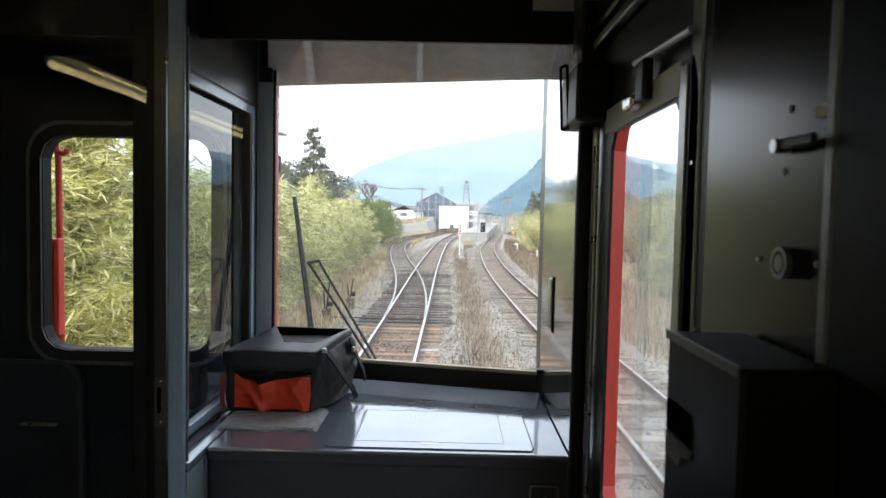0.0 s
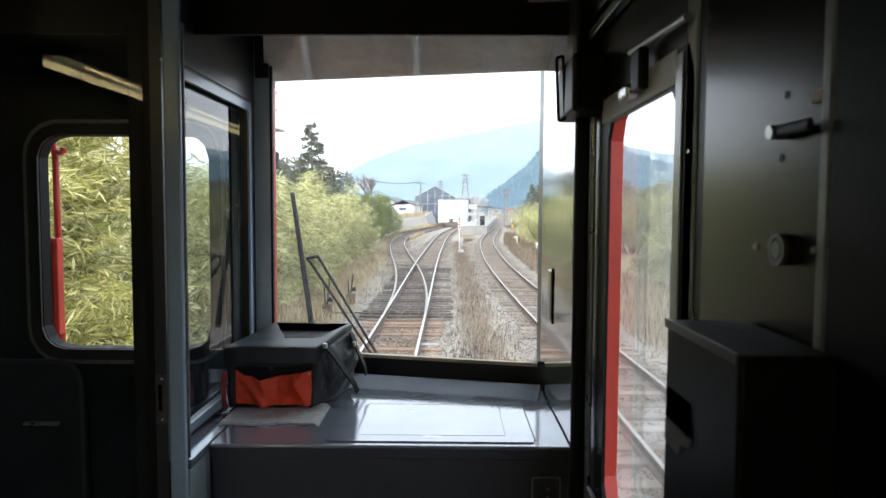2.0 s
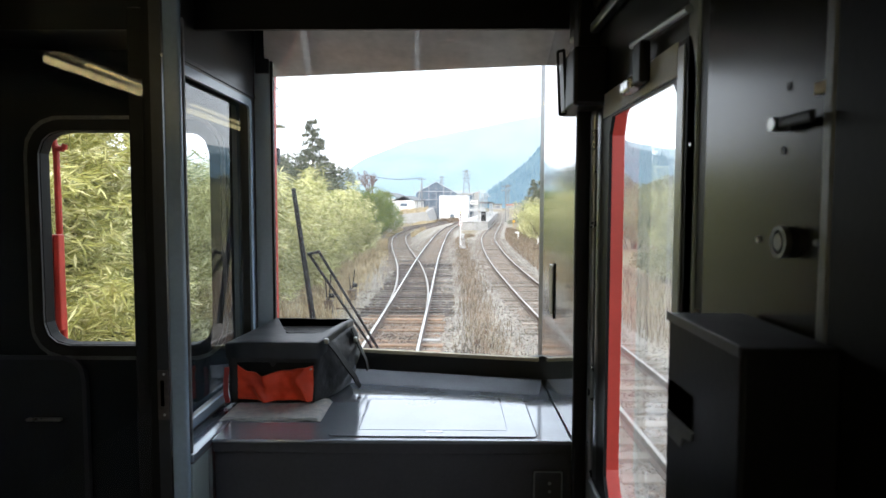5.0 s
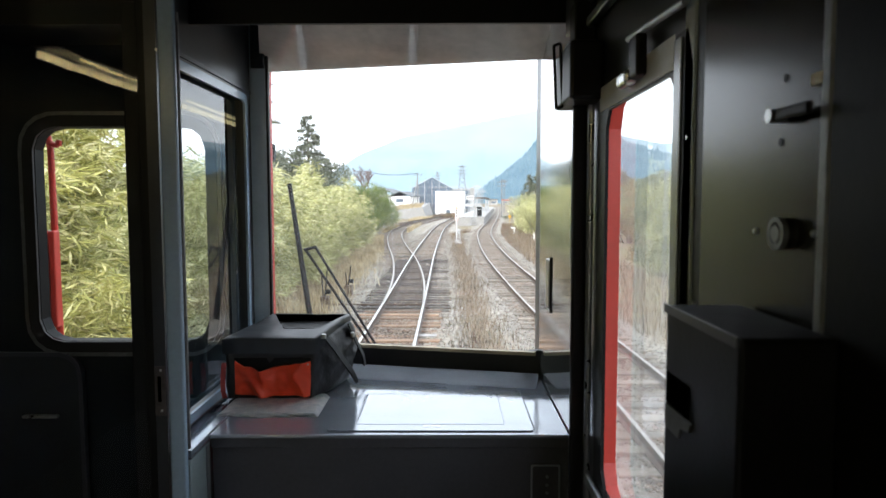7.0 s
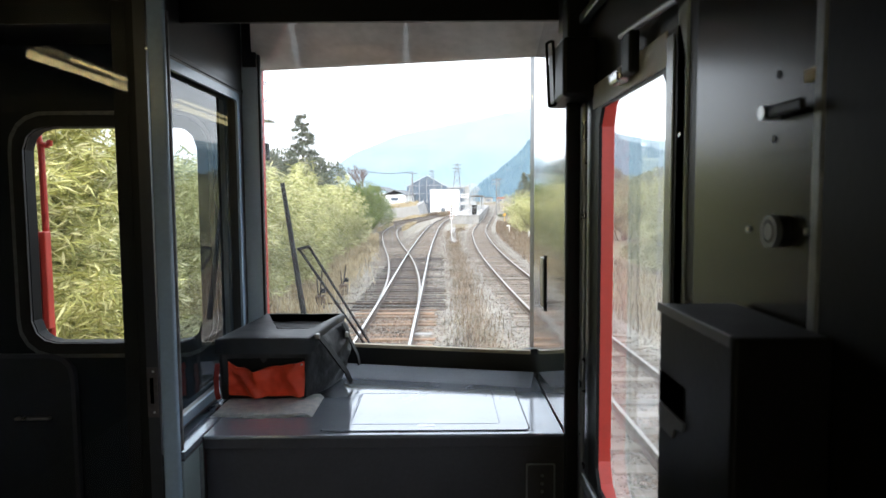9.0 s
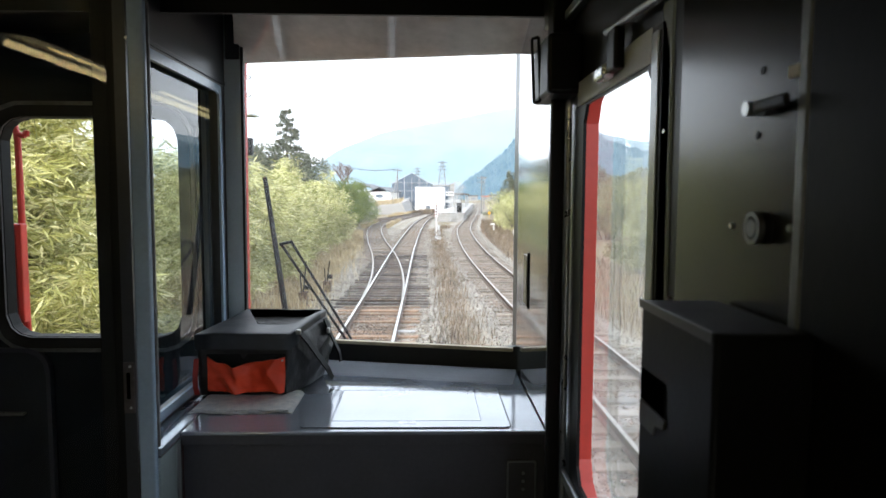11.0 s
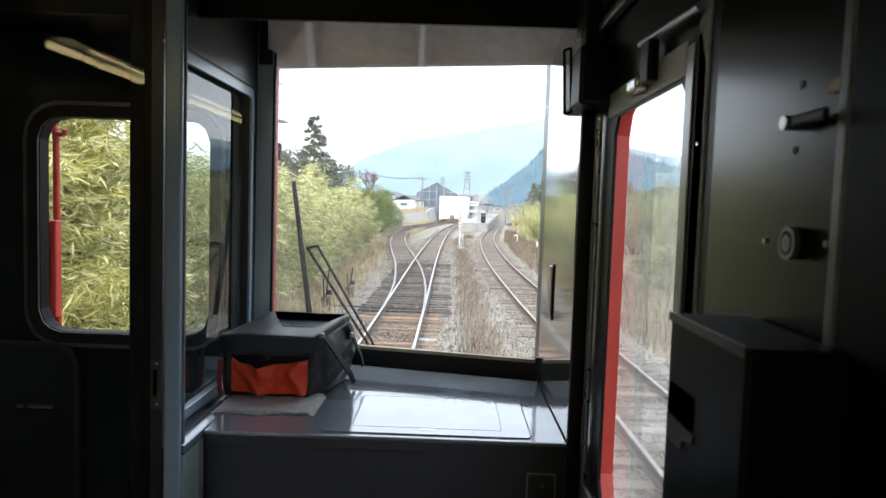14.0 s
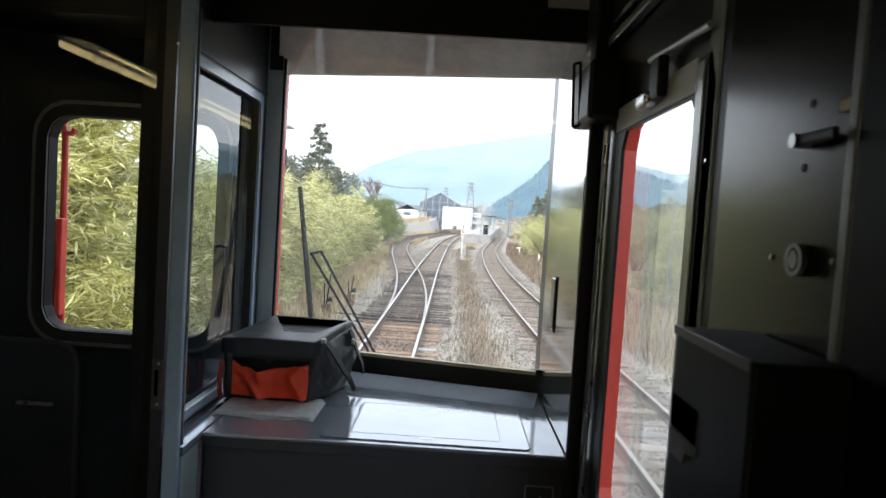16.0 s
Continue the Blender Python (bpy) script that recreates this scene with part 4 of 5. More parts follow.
# ---- plan of the tracks: centre lines as (y, x) ----
def line(points):
    ys = [p[0] for p in points]
    xs = [p[1] for p in points]

    def f(y):
        """Smooth curve through the points (Hermite)."""
        y = min(max(y, ys[0]), ys[-1])
        k = max(i for i in range(len(ys) - 1) if ys[i] <= y or i == 0)
        h = ys[k + 1] - ys[k]
        sl = [(xs[i + 1] - xs[i]) / (ys[i + 1] - ys[i]) for i in range(len(ys) - 1)]
        m0 = (sl[k - 1] + sl[k]) / 2 if k else sl[0]
        m1 = (sl[k] + sl[k + 1]) / 2 if k + 1 < len(sl) else sl[-1]
        t = (y - ys[k]) / h
        return (2 * t**3 - 3 * t**2 + 1) * xs[k] + (t**3 - 2 * t**2 + t) * h * m0 + (3 * t**2 - 2 * t**3) * xs[k + 1] + (t**3 - t**2) * h * m1
    return f


MAIN = line([(-120, -0.18), (0, -0.18), (20, -0.18), (35, -0.22), (50, -0.12), (66, 0.12), (81, 0.6), (100, 1.75), (140, 4.8), (200, 9.6), (320, 19)])
RIGHT = line([(-120, 3.75), (0, 4.0), (12, 3.98), (22, 3.72), (33, 3.58), (45, 3.75), (58, 4.25), (70, 5.15), (81, 6.15), (110, 8.7), (200, 15.8), (320, 25)])
BRANCH = line([(18, -0.18), (22, -0.28), (26, -0.5), (32, -1.0), (43, -2.2), (55, -3.3), (64, -3.75), (72, -3.7), (82, -3.1), (95, -1.9), (112, 0.0)])
SIDING = line([(76, -5.2), (84, -4.7), (92, -3.7), (112, -0.9), (126, 1.0)])
BEDS = ((MAIN, -120, 320), (RIGHT, -120, 320), (BRANCH, 18, 112), (SIDING, 76, 126))
GAUGE = 0.565


def bed_at(x, y):
    """How much of the surface is ballast: 1 on a track, 0 away from all."""
    d = 99
    for f, y0, y1 in BEDS:
        if y0 - 1 <= y <= y1 + 1:
            d = min(d, abs(x - f(y)))
    return max(0.0, min(1.0, (2.25 - d) / 0.9))


def stain_at(x, y):
    d = min([abs(x - f(y)) for f, y0, y1 in BEDS if y0 <= y <= y1] + [9])
    oily = 1.5 if 16.5 < y < 36 and x < 1.6 else 0.75          # greased turnout
    return max(0.0, min(1.6 * oily, (1.35 - d) * 2.2))


def height(x, y):
    z = -0.185 + 0.03 * noise.noise(Vector((x * 0.5, y * 0.5, 0)))
    b = bed_at(x, y)
    z += b * 0.014 - (1 - b) * 0.06
    edge = -2.9 if y < 20 else -2.9 - (y - 20) * 0.05
    if x < edge and y < 110:
        z += min((edge - x) * 0.16, 1.3)
    if x > 7.5 and -60 < y < 70:
        z += min((x - 7.5) * 0.05, 0.5)
    return z


def axis(parts):
    out = []
    for a, b, n in parts:
        out += [a + (b - a) * k / n for k in range(n)]
    return out + [parts[-1][1]]


xs = axis([(-3000, -60, 10), (-60, -12, 16), (-12, 12, 60), (12, 60, 16), (60, 3000, 10)])
ys = axis([(-3000, -130, 8), (-130, 0, 50), (0, 70, 120), (70, 140, 50), (140, 400, 26), (400, 3000, 10)])
verts = [(x, y, height(x, y)) for y in ys for x in xs]
nx = len(xs)
faces = [(j * nx + i, j * nx + i + 1, (j + 1) * nx + i + 1, (j + 1) * nx + i) for j in range(len(ys) - 1) for i in range(nx - 1)]
me = bpy.data.meshes.new("ground")
me.from_pydata(verts, [], faces)
me.materials.append(M_GROUND)
at = me.attributes.new("bed", "FLOAT", "POINT")
at.data.foreach_set("value", [bed_at(v[0], v[1]) for v in verts])
at = me.attributes.new("stain", "FLOAT", "POINT")
at.data.foreach_set("value", [stain_at(v[0], v[1]) for v in verts])
me.polygons.foreach_set("use_smooth", [True] * len(faces))
tagged(new("ground", me), "ballast and soil with dry grass along the tracks", "ground", kind="structure")


# ---- tracks ----
PROFILE = ((-0.062, -0.15), (0.062, -0.15), (0.062, -0.138), (0.010, -0.12), (0.010, -0.04), (0.032, -0.035), (0.032, -0.004), (-0.032, -0.004), (-0.032, -0.035), (-0.010, -0.04), (-0.010, -0.12), (-0.062, -0.138))
HEAD = ((-0.030, -0.0038), (0.030, -0.0038), (0.026, 0.0), (-0.026, 0.0))


def sweep(f, off, y0, y1, profile, step=1.0):
    n = max(2, int((y1 - y0) / step))
    v, fc = [], []
    k = len(profile)
    for i in range(n + 1):
        y = y0 + (y1 - y0) * i / n
        s = (f(y + 0.3) - f(y - 0.3)) / 0.6
        c = 1 / math.hypot(1, s)
        for px, pz in profile:
            v.append((f(y) + (off + px) * c, y - (off + px) * s * c, pz))
    for i in range(n):
        for j in range(k):
            fc.append((i * k + j, i * k + (j + 1) % k, (i + 1) * k + (j + 1) % k, (i + 1) * k + j))
    fc.append(tuple(range(k))[::-1])
    fc.append(tuple(range(n * k, n * k + k)))
    return v, fc


def raw(name, v, fc, material, parent=None, label="", smooth=False):
    me = bpy.data.meshes.new(name)
    me.from_pydata(v, [], fc)
    me.materials.append(material)
    if smooth:
        me.polygons.foreach_set("use_smooth", [True] * len(fc))
    ob = new(name, me)
    if parent:
        ob.parent = parent
    if label:
        ob["label"] = label
    return ob


def sleeper_mesh(name, w, length, material):
    bm = box(-length / 2, length / 2, -w / 2, w / 2, -0.28, -0.13, 0.012, 1)
    me = bpy.data.meshes.new(name)
    bm.to_mesh(me)
    bm.free()
    me.materials.append(material)
    return me


S_GREY = sleeper_mesh("sleeper", 0.22, 2.1, M_SLEEPER)
S_OLD = sleeper_mesh("sleeper", 0.22, 2.1, M_SLEEPER_OLD)
S_DARK = sleeper_mesh("sleeper", 0.23, 2.6, M_SLEEPER_DARK)
rnd = random.Random(5)


def track(name, f, spans, sleepers, label, head=M_HEAD):
    t = thing(name, label, "railway track", "railway tracks", "structure")
    for off in (-GAUGE, GAUGE):
        for y0, y1 in spans:
            r = raw("rail", *sweep(f, off, y0, y1, PROFILE), M_RUST, t, smooth=False)
            raw("running_surface", *sweep(f, off, y0, y1, HEAD), head, r, "bright worn rail head")
    for y0, y1, step, mesh in sleepers:
        y = y0
        while y < y1:
            s = (f(y + 0.3) - f(y - 0.3)) / 0.6
            ob = new("sleeper", mesh)
            ob.parent = t
            ob.matrix_basis = pose(f(y) + rnd.uniform(-0.05, 0.05), y + rnd.uniform(-0.03, 0.03), rnd.uniform(-0.035, 0.008), rnd.uniform(-1.5, 1.5), 0, -math.degrees(math.atan(s)) + rnd.uniform(-1, 1))
            y += step
    return t


track("main_track", MAIN, [(-120, 320)], [(-12, 13, 0.62, S_OLD), (13, 18, 0.55, S_OLD), (18, 36, 0.52, S_DARK), (36, 110, 0.6, S_GREY)], "main railway track with polished rails on timber sleepers")
track("loop_track", RIGHT, [(-120, 320)], [(-6, 110, 0.6, S_GREY)], "parallel railway track on weathered sleepers", M_HEADDULL)
track("branch_track", BRANCH, [(18.5, 112)], [(36, 110, 0.6, S_GREY)], "diverging branch track with turnout rails", M_HEADDULL)
track("siding_track", SIDING, [(76, 126)], [(76, 126, 0.65, S_GREY)], "rusty siding on old sleepers", M_RUST)
# the double crossover already passed
for sgn, nm in ((1, "crossover_track"), (-1, "crossover_track")):
    a, b = (-0.18, 3.75) if sgn > 0 else (3.75, -0.18)
    f = line([(-104, a), (-100, a + 0.1 * sgn), (-86, (a + b) / 2), (-72, b - 0.1 * sgn), (-68, b)])
    track(nm, f, [(-104, -68)], [], "crossing track of the double crossover")

# ballast stones: real relief on the beds that lie ahead
rng = np.random.default_rng(4)
OCT = np.array([(1, 0, 0), (0, 1, 0), (-1, 0, 0), (0, -1, 0), (0, 0, 0.8), (0, 0, -0.8)], float)
OF = np.array([(0, 1, 4), (1, 2, 4), (2, 3, 4), (3, 0, 4), (1, 0, 5), (2, 1, 5), (3, 2, 5), (0, 3, 5)])
vv, ff = ([], []), ([], [])
for f, y0, y1, num in ((MAIN, 8, 60, 30000), (RIGHT, 6, 60, 26000), (BRANCH, 30, 64, 8000)):
    for _ in range(num):
        y = y0 + (y1 - y0) * rng.random() ** 1.5
        off = rng.normal(0, 1.15)
        x = f(y) + off
        if abs(off) > 2.0 or (17 < y < 35 and f is MAIN and abs(off) < 0.9 and rng.random() < 0.75):
            continue
        s = rng.uniform(0.012, 0.030)
        p = OCT * s * rng.uniform(0.7, 1.3, (6, 1))
        a = rng.random() * 6.28
        p = p @ np.array([(math.cos(a), -math.sin(a), 0), (math.sin(a), math.cos(a), 0), (0, 0, 1)])
        k = 1 if abs(off) < rng.uniform(0.6, 1.2) else 0
        ff[k].append(OF + 6 * len(vv[k]))
        vv[k].append(p + (x, y, height(x, y) + 0.012))
for k, (m, lb) in enumerate(((M_STONE, "loose grey-beige ballast stones beside the sleepers"), (M_STONE_RUST, "rust-stained ballast stones between the rails"))):
    ob = raw("ballast_stones", np.concatenate(vv[k]).tolist(), np.concatenate(ff[k]).tolist(), m)
    tagged(ob, lb, "ballast", kind="stuff")


# ---- vegetation ----
def blades(places, length, width, bend, seed, up=1.0):
    """Many narrow bent blades as arrays: vertices and faces. places: n x 3."""
    r = np.random.default_rng(seed)
    n = len(places)
    a = r.random(n) * math.tau
    d = np.stack([np.cos(a), np.sin(a), np.zeros(n)], 1)
    side = np.stack([-np.sin(a), np.cos(a), np.zeros(n)], 1)
    ln = r.uniform(*length, n)[:, None]
    wd = r.uniform(*width, n)[:, None]
    lean = r.uniform(*bend, n)[:, None]
    upv = np.array((0, 0, up))
    mid = places + ln * (0.55 * upv + 0.35 * lean * d)
    tip = places + ln * (upv * (1 - 0.5 * lean) + lean * d)
    v = np.stack([places - side * wd / 2, places + side * wd / 2, mid + side * wd / 2.6, mid - side * wd / 2.6, tip], 1)
    base = np.arange(n)[:, None] * 5
    quads = base + np.array([0, 1, 2, 3])
    tris = base + np.array([3, 2, 4])
    return v.reshape(-1, 3), quads.tolist() + tris.tolist()


def leaves(places, dirs, length, width, seed):
    """Lens-shaped hanging leaves of one quad each."""
    r = np.random.default_rng(seed)
    n = len(places)
    ln = r.uniform(*length, n)[:, None]
    wd = r.uniform(*width, n)[:, None]
    side = np.cross(dirs, r.normal(size=(n, 3)))
    side /= np.linalg.norm(side, axis=1)[:, None] + 1e-9
    nrm = np.cross(dirs, side)
    v = np.stack([places, places + dirs * ln * 0.45 + side * wd / 2, places + dirs * ln + nrm * ln * 0.12, places + dirs * ln * 0.45 - side * wd / 2], 1)
    return v.reshape(-1, 3), (np.arange(n)[:, None] * 4 + np.arange(4)).tolist()


def bamboo(seed, tall, wide, count, sprays, leaf=None, label="dense yellow-green bamboo clump beside the track", size=1.0):
    """A clump: leaning culms and drooping leaf sprays."""
    r = np.random.default_rng(seed)
    t = thing("bamboo_clump", label, "bamboo", "bamboo along the line")
    tips = []
    for k in range(count):
        a, d = r.random() * math.tau, wide * 0.45 * math.sqrt(r.random())
        p = Vector((d * math.cos(a), d * math.sin(a), -0.25))
        h = tall * r.uniform(0.6, 1.15)
        lean = Vector((r.normal() * 0.22, r.normal() * 0.22, 0))
        bm = bmesh.new()
        prev = p
        for s in range(1, 5):
            q = p + Vector((0, 0, h * s / 4)) + lean * h * (s / 4) ** 2 * 0.6
            add_rod(bm, prev, q, 0.016 * (1.15 - 0.22 * s), 0.016 * (0.93 - 0.22 * s), 5)
            prev = q
        part("culm", bm, M_CULM, t)
        tips.append((p, h, lean))
    pts, drs = [], []
    for p, h, lean in tips:
        for _ in range(sprays):
            s = r.uniform(0.08, 1.0) ** 0.8
            c = p + Vector((0, 0, h * s)) + lean * h * s * s * 0.6
            a = r.random() * math.tau
            reach = r.uniform(0.1, 0.62) * (1.15 - 0.6 * s)
            c = np.array(c) + np.array((math.cos(a) * reach, math.sin(a) * reach, r.normal() * 0.08))
            m = r.integers(9, 15)
            d = np.stack([np.cos(a + r.normal(0, 0.9, m)), np.sin(a + r.normal(0, 0.9, m)), r.uniform(-0.9, 0.35, m)], 1)
            d /= np.linalg.norm(d, axis=1)[:, None]
            pts.append(c + r.normal(0, 0.06, (m, 3)))
            drs.append(d)
    v, f = leaves(np.concatenate(pts), np.concatenate(drs), (0.15 * size, 0.34 * size), (0.02 * size, 0.038 * size), seed)
    raw("crown", v.tolist(), f, leaf or M_BAMBOO, t)
    return t


def shrub(name, seed, tall, wide, material, label, group, leaf=(0.06, 0.13), density=900, lobes=14):
    """A rounded shrub of many leafy lobes on thin stems."""
    r = np.random.default_rng(seed)
    t = thing(name, label, "bush" if name != "tree" else "tree", group)
    bm = bmesh.new()
    pts, drs = [], []
    for k in range(lobes):
        a, d = r.random() * math.tau, wide * 0.42 * math.sqrt(r.random())
        z = tall * r.uniform(0.2, 0.9) * (1 - 0.35 * (d / (wide * 0.42)) ** 2)
        c = np.array((d * math.cos(a), d * math.sin(a), z))
        add_rod(bm, (c[0] * 0.2, c[1] * 0.2, -0.3), c, 0.035, 0.012, 5)
        rad = wide * r.uniform(0.14, 0.24)
        u = r.normal(size=(density, 3))
        u /= np.linalg.norm(u, axis=1)[:, None]
        pts.append(c + u * rad * r.uniform(0.55, 1.08, (density, 1)) * (1, 1, 0.85))
        w = u * 0.7 + r.normal(size=(density, 3)) * 0.6
        drs.append(w / np.linalg.norm(w, axis=1)[:, None])
    part("stems", bm, M_BARK, t)
    v, f = leaves(np.concatenate(pts), np.concatenate(drs), leaf, (leaf[0] * 0.5, leaf[1] * 0.5), seed)
    raw("crown", v.tolist(), f, material, t)
    return t


def conifer(seed, tall, wide, label, layers=13):
    r = np.random.default_rng(seed)
    t = thing("conifer_tree", label, "tree", "dark conifers")
    part("trunk", rod((0, 0, -0.4), (0, 0, tall), 0.16 * tall / 8, 0.02, 8), M_BARK, t)
    pts, drs = [], []
    for k in range(layers):
        z = tall * (0.12 + 0.86 * k / (layers - 1))
        reach = wide / 2 * (1 - 0.94 * (k / (layers - 1)) ** 0.7) * r.uniform(0.75, 1.1)
        for b in range(6):
            a = r.random() * math.tau
            end = np.array((math.cos(a) * reach, math.sin(a) * reach, z - 0.18 * reach + r.normal() * 0.1))
            limb = rod((0, 0, z), end, 0.03, 0.008, 5)
            part("limb", limb, M_BARK, t) if b < 1 else limb.free()
            n = int(18 + 44 * reach)
            s = r.uniform(0.15, 1.05, (n, 1)) ** 0.7
            c = np.array((0, 0, z)) * (1 - s) + end * s + r.normal(0, 0.06 + 0.05 * reach, (n, 3)) * (1, 1, 0.6)
            d = (end - (0, 0, z)) + r.normal(0, 0.5 * reach + 0.2, (n, 3))
            pts.append(c)
            drs.append(d / np.linalg.norm(d, axis=1)[:, None])
    v, f = leaves(np.concatenate(pts), np.concatenate(drs), (0.14, 0.34), (0.06, 0.13), seed)
    raw("crown", v.tolist(), f, M_PINE, t)
    return t


def place(kinds, spots, seed, lo=0.85, hi=1.15):
    """Copies of the kinds over the spots (x, y, scale); the first ones are the kinds themselves."""
    r = random.Random(seed)
    for k, (x, y, s) in enumerate(spots):
        src = kinds[k % len(kinds)]
        g = s * r.uniform(lo, hi)
        m = pose(x, y, height(x, y), 0, 0, r.uniform(0, 360))
        ob = src if k < len(kinds) else copy_thing(src, m)
        ob.matrix_basis = m @ Matrix.Scale(g, 4)


kinds = [bamboo(11 + k, 3.5, 2.2, 9, 50) for k in range(4)]
spots = []
rr = random.Random(8)
for y in range(2, 46, 2):                      # face of the thicket
    e = -3.9 - max(0, y - 14) * 0.035
    spots += [(e - rr.uniform(0, 0.6), y + rr.uniform(-0.5, 0.5), rr.uniform(0.6, 1.0)), (e - 1.7 + rr.uniform(-0.4, 0.4), y + 1, rr.uniform(0.85, 1.2) + (0.22 if y < 9 else 0))]
    if y < 20:
        spots.append((e - 3.3, y + rr.uniform(-1, 1), rr.uniform(1.05, 1.2) + (0.25 if y < 9 else 0)))
for y in range(-100, 2, 5):
    spots.append((-4.4 - rr.uniform(0, 0.6), y, 1.35))
place(kinds, [s for s in spots if s[1] < 9.5] + [(-8.8, 4 + 1.6 * k, 1.75) for k in range(7)] + [(-6.3, 7.5 + 1.3 * k, 1.4) for k in range(5)], 3)
kinds = [bamboo(21 + k, 3.5, 2.2, 9, 50, M_PALE, "pale grey-green bamboo thicket beside the turnout", 1.25) for k in range(4)]
place(kinds, [s for s in spots if s[1] >= 9.5], 3)

kinds = [shrub("green_bush", 31 + k, 3.4, 4.2, M_BUSH, "rounded dark green broadleaf bush", "bushes beyond the thicket") for k in range(2)]
place(kinds, [(-6.6, 44, 0.95), (-7.2, 49, 1.0), (-7.6, 54, 1.0), (-9.8, 58, 1.1), (-8.6, 62, 1.0), (-9.6, 68, 1.0), (-6.5, 55, 1.1), (-6.4, 61, 1.25), (-6.5, 66, 1.25), (-6.9, 71, 1.25), (-8.0, 77, 1.3), (-9.2, 76, 1.0), (-11.5, 66, 1.1), (-10.8, 80, 0.95), (-10.2, 50, 1.1), (-9.0, 44, 1.1)], 6)
kinds = [shrub("pale_bush", 41 + k, 2.8, 3.4, M_PALE, "pale green bush beside the parallel track", "bushes of the far side", density=600) for k in range(2)]
place(kinds, [(9.3, 58, 1.3), (9.8, 62, 1.5), (11.0, 67, 1.6), (10.2, 73, 1.3), (12.6, 76, 1.15), (12.0, 84, 1.0)], 7)
kinds = [shrub("scrub_bush", 61 + k, 2.8, 3.4, M_SCRUB, "dull green scrub bush beside the lane", "scrub beside the lane", density=700) for k in range(2)]
place(kinds, [(8.6, 14, 0.8), (9.6, 18, 0.9), (10.5, 22, 1.0), (9.4, 26, 0.9), (12.5, 30, 1.1), (9.0, 9, 0.8), (11, 12, 1.1), (14.2, 38, 1.35), (13.0, 44, 1.3), (17.0, 50, 1.6), (15.2, 55, 1.5), (20.5, 58, 1.7)], 7)
big = conifer(51, 10.0, 10.4, "tall dark evergreen tree behind the thicket", 26)
big.matrix_basis = pose(-11.0, 58, 0.2)
big2 = shrub("tree", 52, 5.6, 5.4, M_PINE, "broad dark evergreen tree behind the thicket", "dark broad trees", (0.1, 0.22), 1300, 22)
big2.matrix_basis = pose(-11.6, 57, 0.5) @ Matrix.Scale(1.4, 4)
copy_thing(big2, pose(-15.5, 60, 0.5, 0, 0, 130))
for x, y, a in ((19.5, 73, 40), (25.5, 77, 210), (29.5, 90, 300)):
    copy_thing(big2, pose(x, y, 0.3, 0, 0, a)).scale = (1.25, 1.25, 1.25)
for k, (x, y, s) in enumerate(((-16.5, 60, 0.8), (14.2, 108, 0.70), (15.6, 107, 0.80), (18.5, 110, 0.9), (-15.2, 66, 0.7))):
    copy_thing(big, pose(x, y, 0, 0, 0, 70 * k) @ Matrix.Scale(s, 4)).scale = (s, s, s)

# bare tree far off
t = thing("bare_tree", "bare tree with purple-brown twigs", "tree")
r = random.Random(3)
bm = bmesh.new()


def branch(p, d, ln, rad, depth):
    q = p + d * ln
    add_rod(bm, p, q, rad, rad * 0.6, 5)
    if depth:
        for _ in range(4):
            e = (d + Vector((r.uniform(-0.8, 0.8), r.uniform(-0.8, 0.8), r.uniform(-0.1, 0.5)))).normalized()
            branch(p + d * ln * r.uniform(0.6, 1.0), e, ln * r.uniform(0.5, 0.75), rad * 0.55, depth - 1)


branch(Vector((0, 0, -0.3)), Vector((0, 0, 1)), 2.6, 0.16, 4)
part("branches", bm, M_TWIG, t)
t.matrix_basis = pose(-12.2, 112, 0.8) @ Matrix.Scale(1.45, 4)

# dry grass and weeds
def strip(count, where, length, width, bend, material, name, label, seed):
    r = np.random.default_rng(seed)
    out = []
    while len(out) < count:
        x, y = where(r)
        if min(abs(abs(x - f(y)) - GAUGE) if y0 <= y <= y1 else 9 for f, y0, y1 in BEDS) > 0.2 and min(abs(x - f(y)) if y0 <= y <= y1 else 9 for f, y0, y1 in BEDS) > 0.9:
            out.append((x, y, height(x, y) - 0.01))
    v, f = blades(np.array(out), length, width, bend, seed)
    tagged(raw(name, v.tolist(), f, material), label, "dry grass", kind="stuff")


strip(10000, lambda r: (lambda y: (1.8 + 0.33 * r.normal() + (y > 62) * 1.0, y))(9 + 60 * r.random() ** 1.4), (0.1, 0.38), (0.007, 0.015), (0.2, 0.9), M_WEED, "weed_strip", "brown dead weeds between the two tracks", 61)
strip(9000, lambda r: (lambda y: (-2.75 - 0.03 * max(0, y - 14) + 0.5 * r.normal(), y))(5 + 50 * r.random()), (0.2, 0.7), (0.01, 0.022), (0.2, 0.8), M_STRAW, "straw_verge", "straw-coloured grass along the thicket", 62)
strip(16000, lambda r: (lambda y: (RIGHT(y) + 1.5 + 4.2 * r.random() ** 1.2, y))(5 + 80 * r.random()), (0.15, 0.6), (0.01, 0.022), (0.1, 0.7), M_WEED, "weed_verge", "brown weeds beside the parallel track", 63)
strip(7000, lambda r: (lambda y: (-5.2 + 2.6 * r.random() + (y - 60) * 0.02, y))(62 + 60 * r.random()), (0.25, 0.7), (0.015, 0.03), (0.1, 0.6), M_STRAW, "straw_field", "straw grass between the sidings", 64)
strip(4000, lambda r: (lambda y: (-1.2 + 5.5 * r.random() + (y - 118) * 0.1, y))(112 + 16 * r.random()), (0.4, 1.0), (0.02, 0.04), (0.1, 0.5), M_WEED, "reed_patch", "rust-brown reeds in front of the white building", 65)

